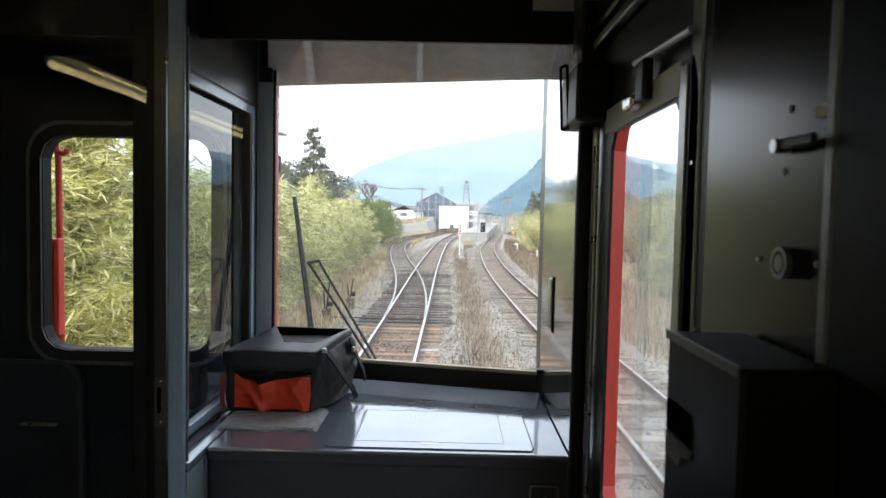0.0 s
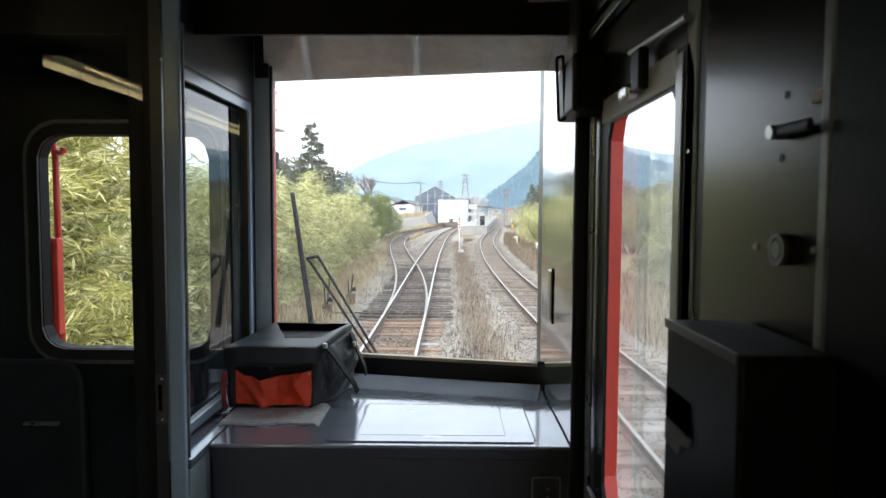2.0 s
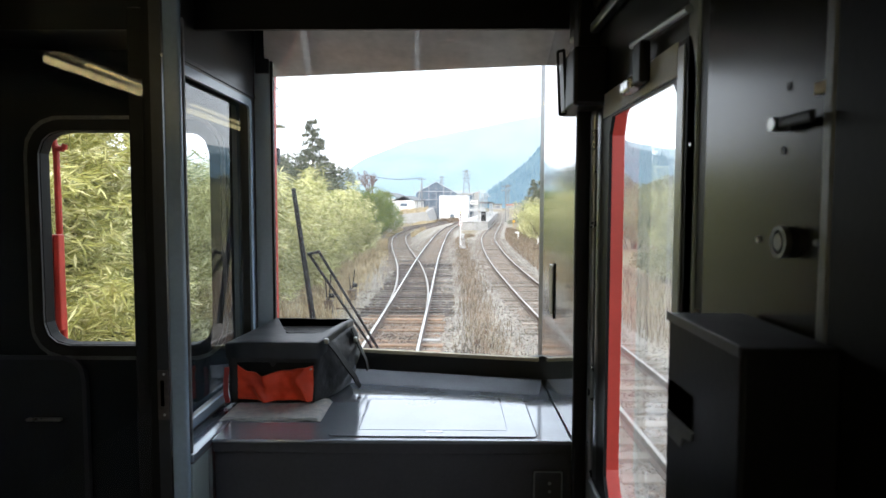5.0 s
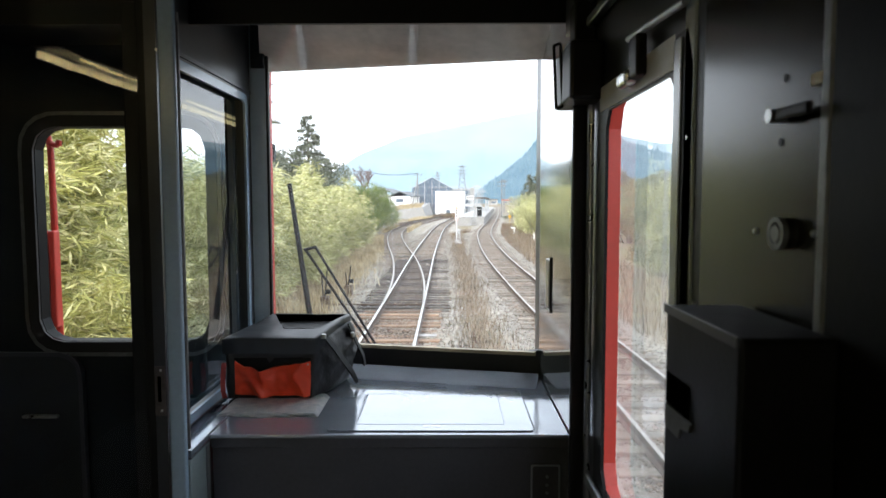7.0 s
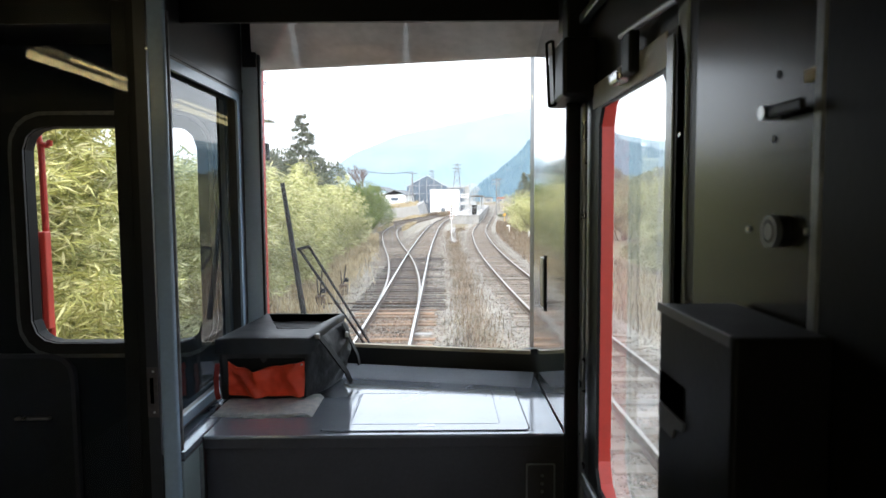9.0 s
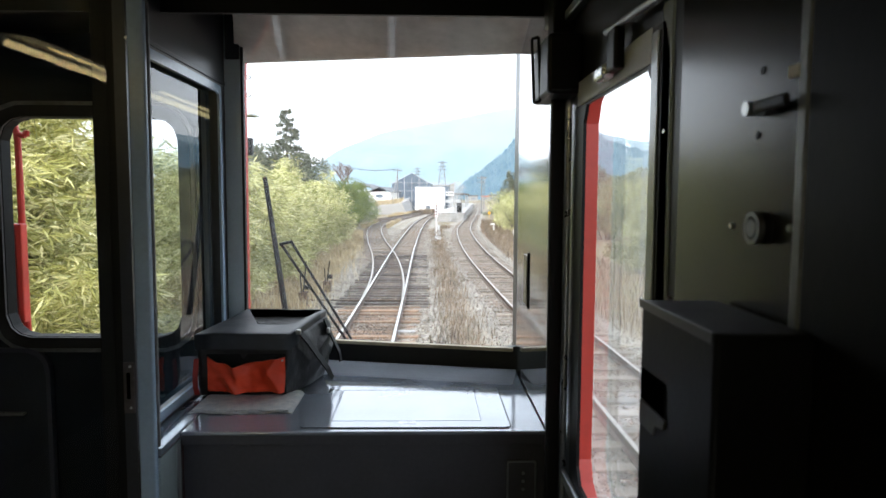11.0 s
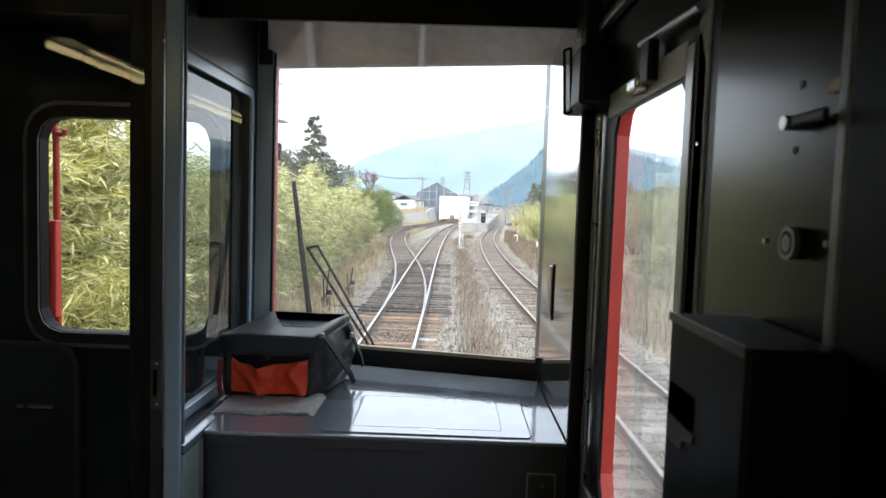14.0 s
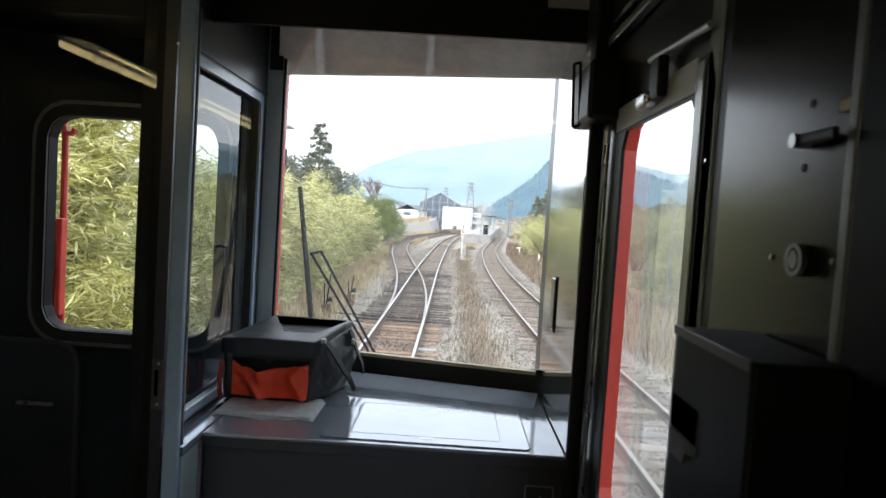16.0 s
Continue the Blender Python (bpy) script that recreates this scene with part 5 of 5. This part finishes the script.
# ---- trackside things ----
t = thing("signal_mast", "grey steel signal mast with ladder and black signal heads", "signal")
part("mast", rod((0, 0, -0.3), (0, 0, 7.6), 0.055, 0.05, 14), M_PIPE, t)
for sx in (-0.42, -0.18):
    part("ladder_rail", rod((sx, 0.05, -0.2), (sx, 0.05, 6.4), 0.018, seg=6), M_PIPE, t)
for k in range(20):
    part("rung", rod((-0.42, 0.05, 0.1 + 0.32 * k), (-0.18, 0.05, 0.1 + 0.32 * k), 0.011, seg=6), M_PIPE, t)
for z, h in ((7.0, 0.75), (3.75, 0.4)):
    hd = part("signal_head", box(0.10, 0.34, -0.2, -0.02, z, z + h, 0.03), M_BLACK, t, "black signal head")
    part("bracket", box(0.06, 0.3, -0.05, 0.0, z + 0.1, z + 0.16), M_PIPE, t)
part("step_plate", box(-0.45, 0.4, -0.3, 0.3, 4.65, 4.69), M_PIPE, t)
for z in (5.1, 5.5, 5.9, 6.3):
    part("cage_hoop", ring((-0.5, 0.32, -0.4, 0.2, 0.28), (-0.48, 0.30, -0.38, 0.18, 0.26), (0, 0, z), X, Y, (0, 0, 0.03)), M_PIPE, t)
part("antenna", rod((-0.05, 0, 7.6), (-0.05, 0, 8.3), 0.015, seg=6), M_PIPE, t)
t.matrix_basis = pose(-3.26, 15.6, 0)

for x, y, h in ((-2.45, 18.9, 1.0), (-2.15, 21.4, 0.75)):
    t = thing("switch_lever", "black iron switch lever stand beside the turnout", "switch lever", "switch levers")
    part("stand", box(-0.12, 0.12, -0.15, 0.15, -0.3, 0.12, 0.02), M_RUST, t)
    part("lever", rod((0, 0, 0.1), (0.08, 0.05, h), 0.022, 0.018, 8), M_BLACK, t)
    part("lever", rod((-0.06, 0.05, 0.1), (-0.1, 0.08, h * 0.7), 0.018, 0.016, 8), M_BLACK, t)
    part("weight", rod((0.02, 0.02, 0.25), (0.16, 0.02, 0.25), 0.07, seg=12), M_BLACK, t)
    t.matrix_basis = pose(x, y, 0)
t = thing("switch_rod", "rusty switch operating rod across the sleepers", "rod")
part("bar", rod((-2.4, 18.9, -0.12), (0.4, 18.9, -0.12), 0.02, seg=8), M_RUST, t)

t = thing("stop_sign", "tall white stop sign on a slim white pole", "sign")
part("pole", rod((0, 0, -0.3), (0, 0, 2.2), 0.026, seg=10), M_SIGNW, t)
bd = part("board", box(-0.15, 0.15, -0.05, -0.036, 1.35, 2.25, 0.004), M_SIGNW, t, "white board")
part("border", ring((-0.155, 0.155, 1.345, 2.255, 0.01), (-0.135, 0.135, 1.365, 2.235, 0.01), (0, -0.056, 0), X, Z, (0, 0.005, 0)), M_SIGNR, bd, "thin red border")
for k in range(4):
    part("bar", box(-0.08, 0.08, -0.056, -0.0505, 1.45 + 0.2 * k, 1.58 + 0.2 * k), M_BLACK, bd, "dark bar")
part("lamp", rod((0, -0.03, 2.33), (0, -0.07, 2.33), 0.07, seg=14), M_YEL, t, "amber reflector")
t.matrix_basis = pose(1.72, 49.5, 0) @ Matrix.Diagonal((0.75, 1, 1, 1))

t = thing("track_marker", "white T-shaped track marker", "marker")
part("post", box(-0.06, 0.06, -0.06, 0.06, -0.3, 0.62, 0.01), M_SIGNW, t)
part("arm", box(-0.42, 0.1, -0.05, 0.05, 0.5, 0.68, 0.01), M_SIGNW, t)
t.matrix_basis = pose(7.1, 60.5, -0.05) @ Matrix.Scale(0.7, 4)
for x, y, h in ((7.0, 42, 0.3), (7.8, 52, 0.3)):
    t = tagged(part("marker_post", box(-0.05, 0.05, -0.05, 0.05, -0.3, h, 0.01), M_SIGNW), "low white marker post in the ballast", "marker", "low marker posts")
    t.matrix_basis = pose(x, y, 0)
t = thing("yellow_sign", "yellow warning sign on a short post", "sign")
part("post", rod((0, 0, -0.3), (0, 0, 1.1), 0.03, seg=8), M_YEL, t)
part("plate", rod((0, -0.04, 1.2), (0, -0.02, 1.2), 0.32, seg=20), M_YEL, t)
t.matrix_basis = pose(9.6, 92, -0.1) @ Matrix.Scale(0.6, 4)
t = thing("dwarf_signal", "low black shunting signal on a stub post", "signal")
part("post", rod((0, 0, -0.3), (0, 0, 0.7), 0.05, seg=10), M_PIPE, t)
part("head", box(-0.16, 0.16, -0.12, 0.1, 0.7, 1.1, 0.05), M_BLACK, t)
t.matrix_basis = pose(2.4, -2.2, 0)
for x, y, z in ((0.62, 14.6, 0),):
    t = tagged(part("cable_plate", box(-0.2, 0.2, -0.1, 0.1, -0.16, -0.12, 0.01), M_CONC), "pale cable cover plate on the sleepers", "plate", "cable plates")
    t.matrix_basis = pose(x, y, z)

# ---- platform ----
PD = Vector((0.079, 1, 0)).normalized()
PN = Vector((PD.y, -PD.x, 0))
ang = -math.degrees(math.atan2(PD.x, PD.y))
plat = thing("platform", "pale concrete island platform with an end ramp ladder", "platform", kind="structure")
part("wall", box(0, 3.5, 0, 120, -0.5, 0.74), M_CONC, plat)
part("coping", box(-0.08, 3.58, -0.06, 120.05, 0.741, 0.86, 0.02), M_CONC, plat)
part("edge_line", box(0.5, 0.8, 0.3, 119, 0.861, 0.864), M_SIGNW, plat, "white edge line")
lad = part("ladder", box(1.9, 1.95, -0.12, -0.07, -0.3, 1.0), M_PIPE, plat)
part("ladder_side", box(2.45, 2.5, -0.12, -0.07, -0.3, 1.0), M_PIPE, lad)
for k in range(5):
    part("rung", box(1.952, 2.448, -0.11, -0.08, -0.1 + 0.2 * k, -0.06 + 0.2 * k), M_PIPE, lad)
rail = part("end_rail", box(0.2, 3.3, 0.1, 0.14, 1.75, 1.79), M_PIPE, plat, "thin pipe rail")
for x in (0.2, 0.9, 1.6, 2.6, 3.26):
    part("rail_post", box(x, x + 0.04, 0.145, 0.185, 0.86, 1.79), M_PIPE, rail)
plat.matrix_basis = pose(1.95, 81, 0, 0, 0, ang)


def on_platform(u, v, z=0.864):
    p = Vector((1.95, 81, 0)) + PN * u + PD * v
    return pose(p.x, p.y, z, 0, 0, ang)


first = None
for k in range(12):
    if first is None:
        first = thing("platform_lamp", "slim pale lamp post on the platform", "lamp post", "lamp posts on the platform")
        part("post", rod((0, 0, 0), (0, 0, 3.9), 0.06, 0.045, 10), M_CONC, first)
        part("arm", rod((0, 0, 3.75), (0.5, 0, 3.85), 0.025, seg=8), M_PIPE, first)
        part("lantern", box(0.3, 0.75, -0.08, 0.08, 3.82, 3.9, 0.02), M_PIPE, first)
        first.matrix_basis = on_platform(2.2, 3)
    else:
        copy_thing(first, on_platform(2.2 - 0.05 * k if k % 2 else 1.3, 3 + 6 * k))
t = thing("platform_cabinet", "black equipment cabinet on the platform end", "cabinet")
part("case", box(-0.3, 0.3, -0.2, 0.2, 0, 1.2, 0.02), M_BLACK, t)
part("leg", box(-0.25, 0.25, 0.201, 0.26, 0, 1.4, 0.01), M_PIPE, t)
t.matrix_basis = on_platform(2.9, 2.0)
t = thing("platform_sign", "white board with dark marks on a platform post", "sign")
part("post", rod((0, 0, 0), (0, 0, 2.6), 0.04, seg=8), M_PIPE, t)
bd = part("board", box(-0.5, 0.5, -0.06, -0.045, 2.1, 2.6, 0.01), M_SIGNW, t)
for k in range(3):
    part("mark", box(-0.4 + 0.3 * k, -0.2 + 0.3 * k, -0.066, -0.061, 2.25, 2.45), M_BLACK, bd)
t.matrix_basis = on_platform(1.4, 9)
t = thing("platform_shelter", "low brown-roofed waiting shelter on the platform", "shelter")
part("roof", box(-1.5, 1.5, 0, 9, 2.35, 2.55, 0.04), M_RUST, t)
for x in (-1.2, 1.2):
    for y in (0.5, 4.5, 8.5):
        part("post", box(x - 0.06, x + 0.06, y - 0.06, y + 0.06, 0, 2.349), M_PIPE, t)
t.matrix_basis = on_platform(1.6, 40)
copy_thing(t, on_platform(1.6, 62))
for k in range(4):
    t = thing("platform_board", "small grey board on two thin platform posts", "sign", "boards on the platform")
    for x in (-0.45, 0.45):
        part("post", rod((x, 0, 0), (x, 0, 1.7), 0.025, seg=6), M_PIPE, t)
    part("board", box(-0.5, 0.5, -0.045, -0.03, 1.1, 1.5, 0.01), M_PIPE, t)
    t.matrix_basis = on_platform(0.9 + 0.5 * (k % 2), 14 + 9 * k)
slab = box(-0.22, 0.22, -0.34, 0.34, -0.2, -0.13, 0.015, 1)
row = thing("cable_trough", "row of pale concrete trough slabs beside the rails", "cable trough")
first = part("slab", slab, M_CONC, row)
for k in range(34):
    y = 46 + 0.72 * k
    ob = first if k == 0 else new("slab", first.data)
    ob.parent = row
    ob.matrix_basis = pose(MAIN(y) + 1.95 + rnd.uniform(-0.04, 0.04), y, rnd.uniform(0.0, 0.03), rnd.uniform(-3, 3), rnd.uniform(-3, 3), rnd.uniform(-5, 5))

# ---- buildings ahead ----
t = thing("white_building", "plain white flat-roofed building with a small dark window", "building")
part("wall", box(-2.9, 2.6, 0, 9, -0.6, 4.55, 0.05), M_WALLW, t)
part("roof", box(-2.95, 2.65, -0.05, 9.05, 4.552, 4.68, 0.02), M_WALLW, t)
w = part("window", box(-0.75, 0.0, -0.03, -0.005, 0.2, 1.0), M_NET, t, "small dark window")
part("window_frame", ring((-0.82, 0.07, 0.13, 1.07, 0.01), (-0.74, -0.01, 0.21, 0.99, 0.01), (0, -0.05, 0), X, Z, (0, 0.018, 0)), M_PIPE, w)
for k in range(3):
    part("wall_joint", box(-2.9, 2.6, -0.012, -0.004, 1.1 + 1.1 * k, 1.115 + 1.1 * k), M_CONC, t)
part("vent_box", box(2.655, 2.85, 1, 1.5, 0.2, 1.2, 0.02), M_PIPE, t)
t.matrix_basis = pose(1.55, 131, 0, 0, 0, -4)

t = thing("scaffolded_hall", "gabled hall wrapped in dark scaffold netting", "building")
bm = bmesh.new()
gable = [(-6.2, -0.6), (2.2, -0.6), (2.2, 5.4), (-2.0, 7.7), (-6.2, 5.4)]
fr = [bm.verts.new((x, 0, z)) for x, z in gable]
bk = [bm.verts.new((x, 14, z)) for x, z in gable]
bm.faces.new(fr)
bm.faces.new(bk[::-1])
for k in range(5):
    bm.faces.new((fr[k], bk[k], bk[(k + 1) % 5], fr[(k + 1) % 5]))
bmesh.ops.recalc_face_normals(bm, faces=bm.faces)
part("netting", bm, M_NET, t)
part("side_wing", box(2.25, 6.0, 0.5, 12, -0.6, 5.0), M_NET, t)
part("pale_sheet", box(6.05, 7.0, 0.3, 6, -0.6, 5.6), M_CONC, t, "pale sheeting")
part("roof", box(2.3, 5.9, 1, 11, 5.01, 5.4, 0.1), M_CONC, t, "pale roof sheet")
for k in range(9):
    x = -6.6 + 1.55 * k
    part("standard", rod((x, -0.35, -0.6), (x, -0.35, 5.9 if k > 4 else 7.0), 0.05, seg=6), M_PIPE, t)
for k in range(4):
    part("ledger", rod((-6.8, -0.38, 0.6 + 1.7 * k), (6.0, -0.38, 0.6 + 1.7 * k), 0.045, seg=6), M_PIPE, t)
for a, b in (((-6.2, -0.4, 5.5), (-2.0, -0.4, 7.8)), ((-2.0, -0.4, 7.8), (2.2, -0.4, 5.5))):
    part("gable_pipe", rod(a, b, 0.06, seg=6), M_PIPE, t)
part("gate", box(-4.6, -2.9, -0.6, -0.42, -0.6, 2.2), M_BLACK, t, "dark gate opening")
t.matrix_basis = pose(-0.3, 142, 0, 0, 0, -3)

t = thing("retaining_wall", "sloping concrete retaining wall below a grassy bank", "wall")
bm = bmesh.new()
sec = ((-8.6, -0.4), (-2.3, -0.4), (-3.2, 1.7), (-8.6, 1.1))
fr = [bm.verts.new((x, 112, z)) for x, z in sec]
bk = [bm.verts.new((x + 0.8, 128, z + 0.6 * (z > 0))) for x, z in sec]
bm.faces.new(fr)
bm.faces.new(bk[::-1])
for k in range(4):
    bm.faces.new((fr[k], bk[k], bk[(k + 1) % 4], fr[(k + 1) % 4]))
bmesh.ops.recalc_face_normals(bm, faces=bm.faces)
part("wall", bm, M_CONC, t)
part("rail", rod((-3.2, 112, 2.0), (-2.4, 128, 2.6), 0.04, seg=6), M_PIPE, t)
strip_v = np.random.default_rng(5)
pts = np.stack([strip_v.uniform(-8.4, -3.4, 1500), strip_v.uniform(112, 127, 1500), np.zeros(1500)], 1)
pts[:, 2] = 1.08 + (pts[:, 0] + 8.6) * 0.11 + (pts[:, 1] - 112) * 0.037
v, f = blades(pts, (0.3, 0.8), (0.03, 0.06), (0.1, 0.6), 71)
tagged(raw("bank_grass", v.tolist(), f, M_STRAW), "straw grass on the bank above the wall", "dry grass", kind="stuff")


def shed(x, y, z, w, d, h, label):
    t = thing("shed", label, "shed", "sheds above the bank")
    part("wall", box(-w / 2, w / 2, 0, d, 0, h), M_WALLW, t)
    bm = bmesh.new()
    prof = ((-w / 2 - 0.4, h - 0.15), (0, h + w * 0.2), (w / 2 + 0.4, h - 0.15), (w / 2 + 0.4, h), (0, h + w * 0.2 + 0.15), (-w / 2 - 0.4, h))
    a = [bm.verts.new((px, -0.5, pz)) for px, pz in prof]
    b = [bm.verts.new((px, d + 0.5, pz)) for px, pz in prof]
    bm.faces.new(a)
    bm.faces.new(b[::-1])
    for k in range(6):
        bm.faces.new((a[k], b[k], b[(k + 1) % 6], a[(k + 1) % 6]))
    bmesh.ops.recalc_face_normals(bm, faces=bm.faces)
    part("roof", bm, M_ROOF, t, "dark tiled roof")
    part("window", box(-w * 0.2, w * 0.15, -0.04, -0.005, h * 0.45, h * 0.75), M_NET, t)
    part("base", box(-w / 2, w / 2, 0, d, -2.5, -0.001), M_CONC, t)
    t.matrix_basis = pose(x, y, z, 0, 0, -12)


shed(-8.3, 132, 1.6, 4.2, 7, 2.1, "small white shed with a dark tiled roof")
shed(-12.5, 138, 1.8, 6.0, 8, 2.3, "long white shed with a dark tiled roof")
t = tagged(part("notice_board", box(-0.35, 0.35, 0, 0.06, 0.2, 2.2, 0.02), M_SIGNW), "white notice board on the bank", "sign")
t.matrix_basis = pose(-8.0, 108, 0.2)

# ---- poles, wires and pylons ----
M_POLE = mat("dark_weathered_steel", (0.16, 0.16, 0.165), 0.7, var=0.15)


def pole(x, y, h, label, arms=1):
    t = thing("utility_pole", label, "utility pole", "utility poles")
    part("post", rod((0, 0, -0.5), (0, 0, h), 0.13, 0.08, 10), M_POLE, t)
    for k in range(arms):
        a = part("crossarm", box(-0.8, 0.8, -0.05, 0.05, h - 0.5 - 0.7 * k, h - 0.4 - 0.7 * k), M_POLE, t)
        for s in (-0.7, -0.3, 0.3, 0.7):
            part("insulator", rod((s, 0, h - 0.4 - 0.7 * k), (s, 0, h - 0.2 - 0.7 * k), 0.05, 0.04, 8), M_POLE, a)
    t.matrix_basis = pose(x, y, 0)
    return t


t = pole(-4.6, 127, 8.1, "pale concrete pole with a lean-to brace")
part("brace", rod((-1.5, 0, -0.5), (-0.1, 0, 7.0), 0.1, 0.07, 8), M_CONC, t)
pole(-14.6, 122, 8.6, "pale concrete pole behind the bushes")
pole(10.6, 118, 6.5, "pale concrete pole beyond the parallel track", 2)
pole(19.5, 150, 8.5, "pale concrete pole beyond the parallel track", 2)
pole(15.0, 165, 8.0, "pale concrete pole beyond the parallel track")
bm = bmesh.new()
a, b = Vector((-14.6, 122, 8.3)), Vector((-4.6, 127, 8.0))
prev = a
for k in range(1, 13):
    u = k / 12
    q = a.lerp(b, u) - Vector((0, 0, 0.55 * math.sin(math.pi * u)))
    add_rod(bm, prev, q, 0.045, seg=5)
    prev = q
tagged(part("wire", bm, M_BLACK), "thick black cable sagging between the poles", "cable")


def pylon(x, y, h, w):
    t = thing("power_pylon", "grey lattice power pylon far off", "pylon", "power pylons")
    for sx in (-1, 1):
        for sy in (-1, 1):
            part("leg", rod((sx * w / 2, sy * w / 2, -1), (sx * w * 0.08, sy * w * 0.08, h), 0.26, 0.14, 5), M_POLE, t)
    for k in range(8):
        u0, u1 = k / 8, (k + 1) / 8
        r0, r1 = w / 2 * (1 - 0.84 * u0), w / 2 * (1 - 0.84 * u1)
        for sx in (-1, 1):
            part("brace", rod((sx * r0, -r0, h * u0), (-sx * r1, -r1, h * u1), 0.13, seg=4), M_POLE, t)
    for k in range(3):
        part("crossarm", rod((-w * 0.4, 0, h * (0.78 + 0.09 * k)), (w * 0.4, 0, h * (0.78 + 0.09 * k)), 0.2, seg=5), M_POLE, t)
    t.matrix_basis = pose(x, y, 0)


pylon(10.2, 420, 25, 7)
pylon(-7.5, 560, 27, 7)

# small vehicles and roofs at the end of the straight
M_FARRED = mat("red_brown_roof", (0.35, 0.12, 0.08), 0.7)
for x, y, w, h, m, lb in ((40, 450, 5, 2.6, M_FARRED, "small house with a red-brown roof far along the line"), (50, 500, 7, 3.5, M_ROOF, "small house with a dark roof far along the line"), (34, 480, 6, 3, M_ROOF, "low station roof far along the line")):
    t = thing("far_house", lb, "house", "far houses")
    part("wall", box(-w / 2, w / 2, 0, 5, -0.5, h), M_CONC, t)
    part("roof", box(-w / 2 - 0.4, w / 2 + 0.4, -0.4, 5.4, h + 0.001, h + 1.0, 0.4), m, t)
    part("window", box(-w / 4, w / 4, -0.05, -0.01, h * 0.35, h * 0.7), M_NET, t)
    t.matrix_basis = pose(x, y, 0)

# ---- hills in the distance ----
def ridge(name, dist, deep, profile, rough, material, label, seed, steps=160, crowns=0.0):
    """A mountain flank: from the valley up to a ridge. profile: (azimuth in degrees to the right, rise in degrees)."""
    az = np.linspace(profile[0][0], profile[-1][0], steps)
    el = np.interp(az, [p[0] for p in profile], [p[1] for p in profile])
    v, f = [], []
    rows = 14 if crowns == 0 else 70
    for j in range(rows):
        u = j / (rows - 1)
        for i in range(steps):
            a = radians(az[i])
            nz = noise.fractal(Vector((az[i] * 0.35, u * 1.5, seed)), 1.0, 2.0, 5)
            d = dist + deep * u + nz * deep * 0.15 * (1 - u)
            z = math.tan(radians(max(el[i] + rough * nz * 0.8 + rough * 0.5 * noise.noise(Vector((az[i] * 6, seed, 0))), 0.1))) * (dist + deep) * u ** 0.8
            tree = noise.noise(Vector((az[i] * 9, u * 40, seed + 5)))
            z += crowns * (abs(tree) + 0.7 * abs(noise.noise(Vector((az[i] * 22, u * 60, seed))))) * min(1, z / 12)
            v.append((1.05 + d * math.sin(a), d * math.cos(a), z - 3))
    for j in range(rows - 1):
        for i in range(steps - 1):
            f.append((j * steps + i, j * steps + i + 1, (j + 1) * steps + i + 1, (j + 1) * steps + i))
    tagged(raw(name, v, f, material, smooth=True), label, "mountain", kind="structure")


ridge("backdrop_far", 2300, 700, [(-60, 1.2), (-24, 0.8), (-13, 1.2), (-9.5, 2.6), (-7.5, 4.0), (-4, 5.4), (0, 6.2), (4, 7.0), (8, 7.7), (11.5, 7.6), (14.5, 5.4), (18, 4.6), (24, 5.5), (40, 5.0), (60, 4)], 0.06, M_FAR, "mountain range painted pale blue with haze", 2.0)
ridge("backdrop_near", 650, 180, [(1.8, 0.1), (2.6, 0.9), (4, 1.9), (5.2, 3.0), (6.6, 4.3), (7.6, 5.3), (9, 6.2), (11.5, 7.2), (13, 6.4), (15, 4.6), (18, 4.1), (22, 4.9), (30, 5.5), (45, 4), (60, 2.5)], 0.42, M_HILL, "wooded hillside with blue haze in its colour", 7.0, 900, 9.0)

# ---- along the stretch already passed, and on the bank ----
t = thing("guard_rail", "white steel guard rail along the lane", "guard rail")
for z in (0.35, 0.65):
    part("beam", box(10.4, 10.46, -104, -24, z, z + 0.16, 0.02), M_SIGNW, t)
for k in range(21):
    part("post", box(10.47, 10.55, -104 + 4 * k, -103.9 + 4 * k, -0.4, 0.85), M_SIGNW, t)
t = thing("bank_fence", "white pipe fence on the grassy bank", "fence")
for k in range(8):
    part("post", rod((-12.2 - 0.1 * k, 26 + 2.2 * k, 0.6), (-12.2 - 0.1 * k, 26 + 2.2 * k, 2.1), 0.04, seg=6), M_SIGNW, t)
for z in (1.35, 1.7, 2.05):
    part("rail", rod((-12.2, 26, z), (-12.9, 41.4, z), 0.03, seg=6), M_SIGNW, t)
t = thing("lane_house", "white two-storey house beside the lane", "house")
part("wall", box(-4, 4, 0, 7, -0.5, 5.2), M_WALLW, t)
part("roof", box(-4.5, 4.5, -0.5, 7.5, 5.201, 6.1, 0.35), M_ROOF, t)
for x in (-2.2, 1.4):
    for z in (1.0, 3.4):
        part("window", box(x - 0.7, x + 0.7, -0.04, -0.005, z, z + 1.1), M_NET, t)
t.matrix_basis = pose(20, -40, 0, 0, 0, 10)
for x, y in ((9.6, -62), (9.2, -34), (13.5, -20)):
    pole(x, y, 8.2, "grey concrete pole with two crossarms", 2)
for x, y in ((1.9, -104), (1.8, -60), (2.0, -30)):
    t = thing("dwarf_signal", "low black shunting signal on a stub post", "signal", "low shunting signals")
    part("post", rod((0, 0, -0.3), (0, 0, 0.7), 0.05, seg=10), M_PIPE, t)
    part("head", box(-0.16, 0.16, -0.12, 0.1, 0.7, 1.1, 0.05), M_BLACK, t)
    t.matrix_basis = pose(x, y, 0)
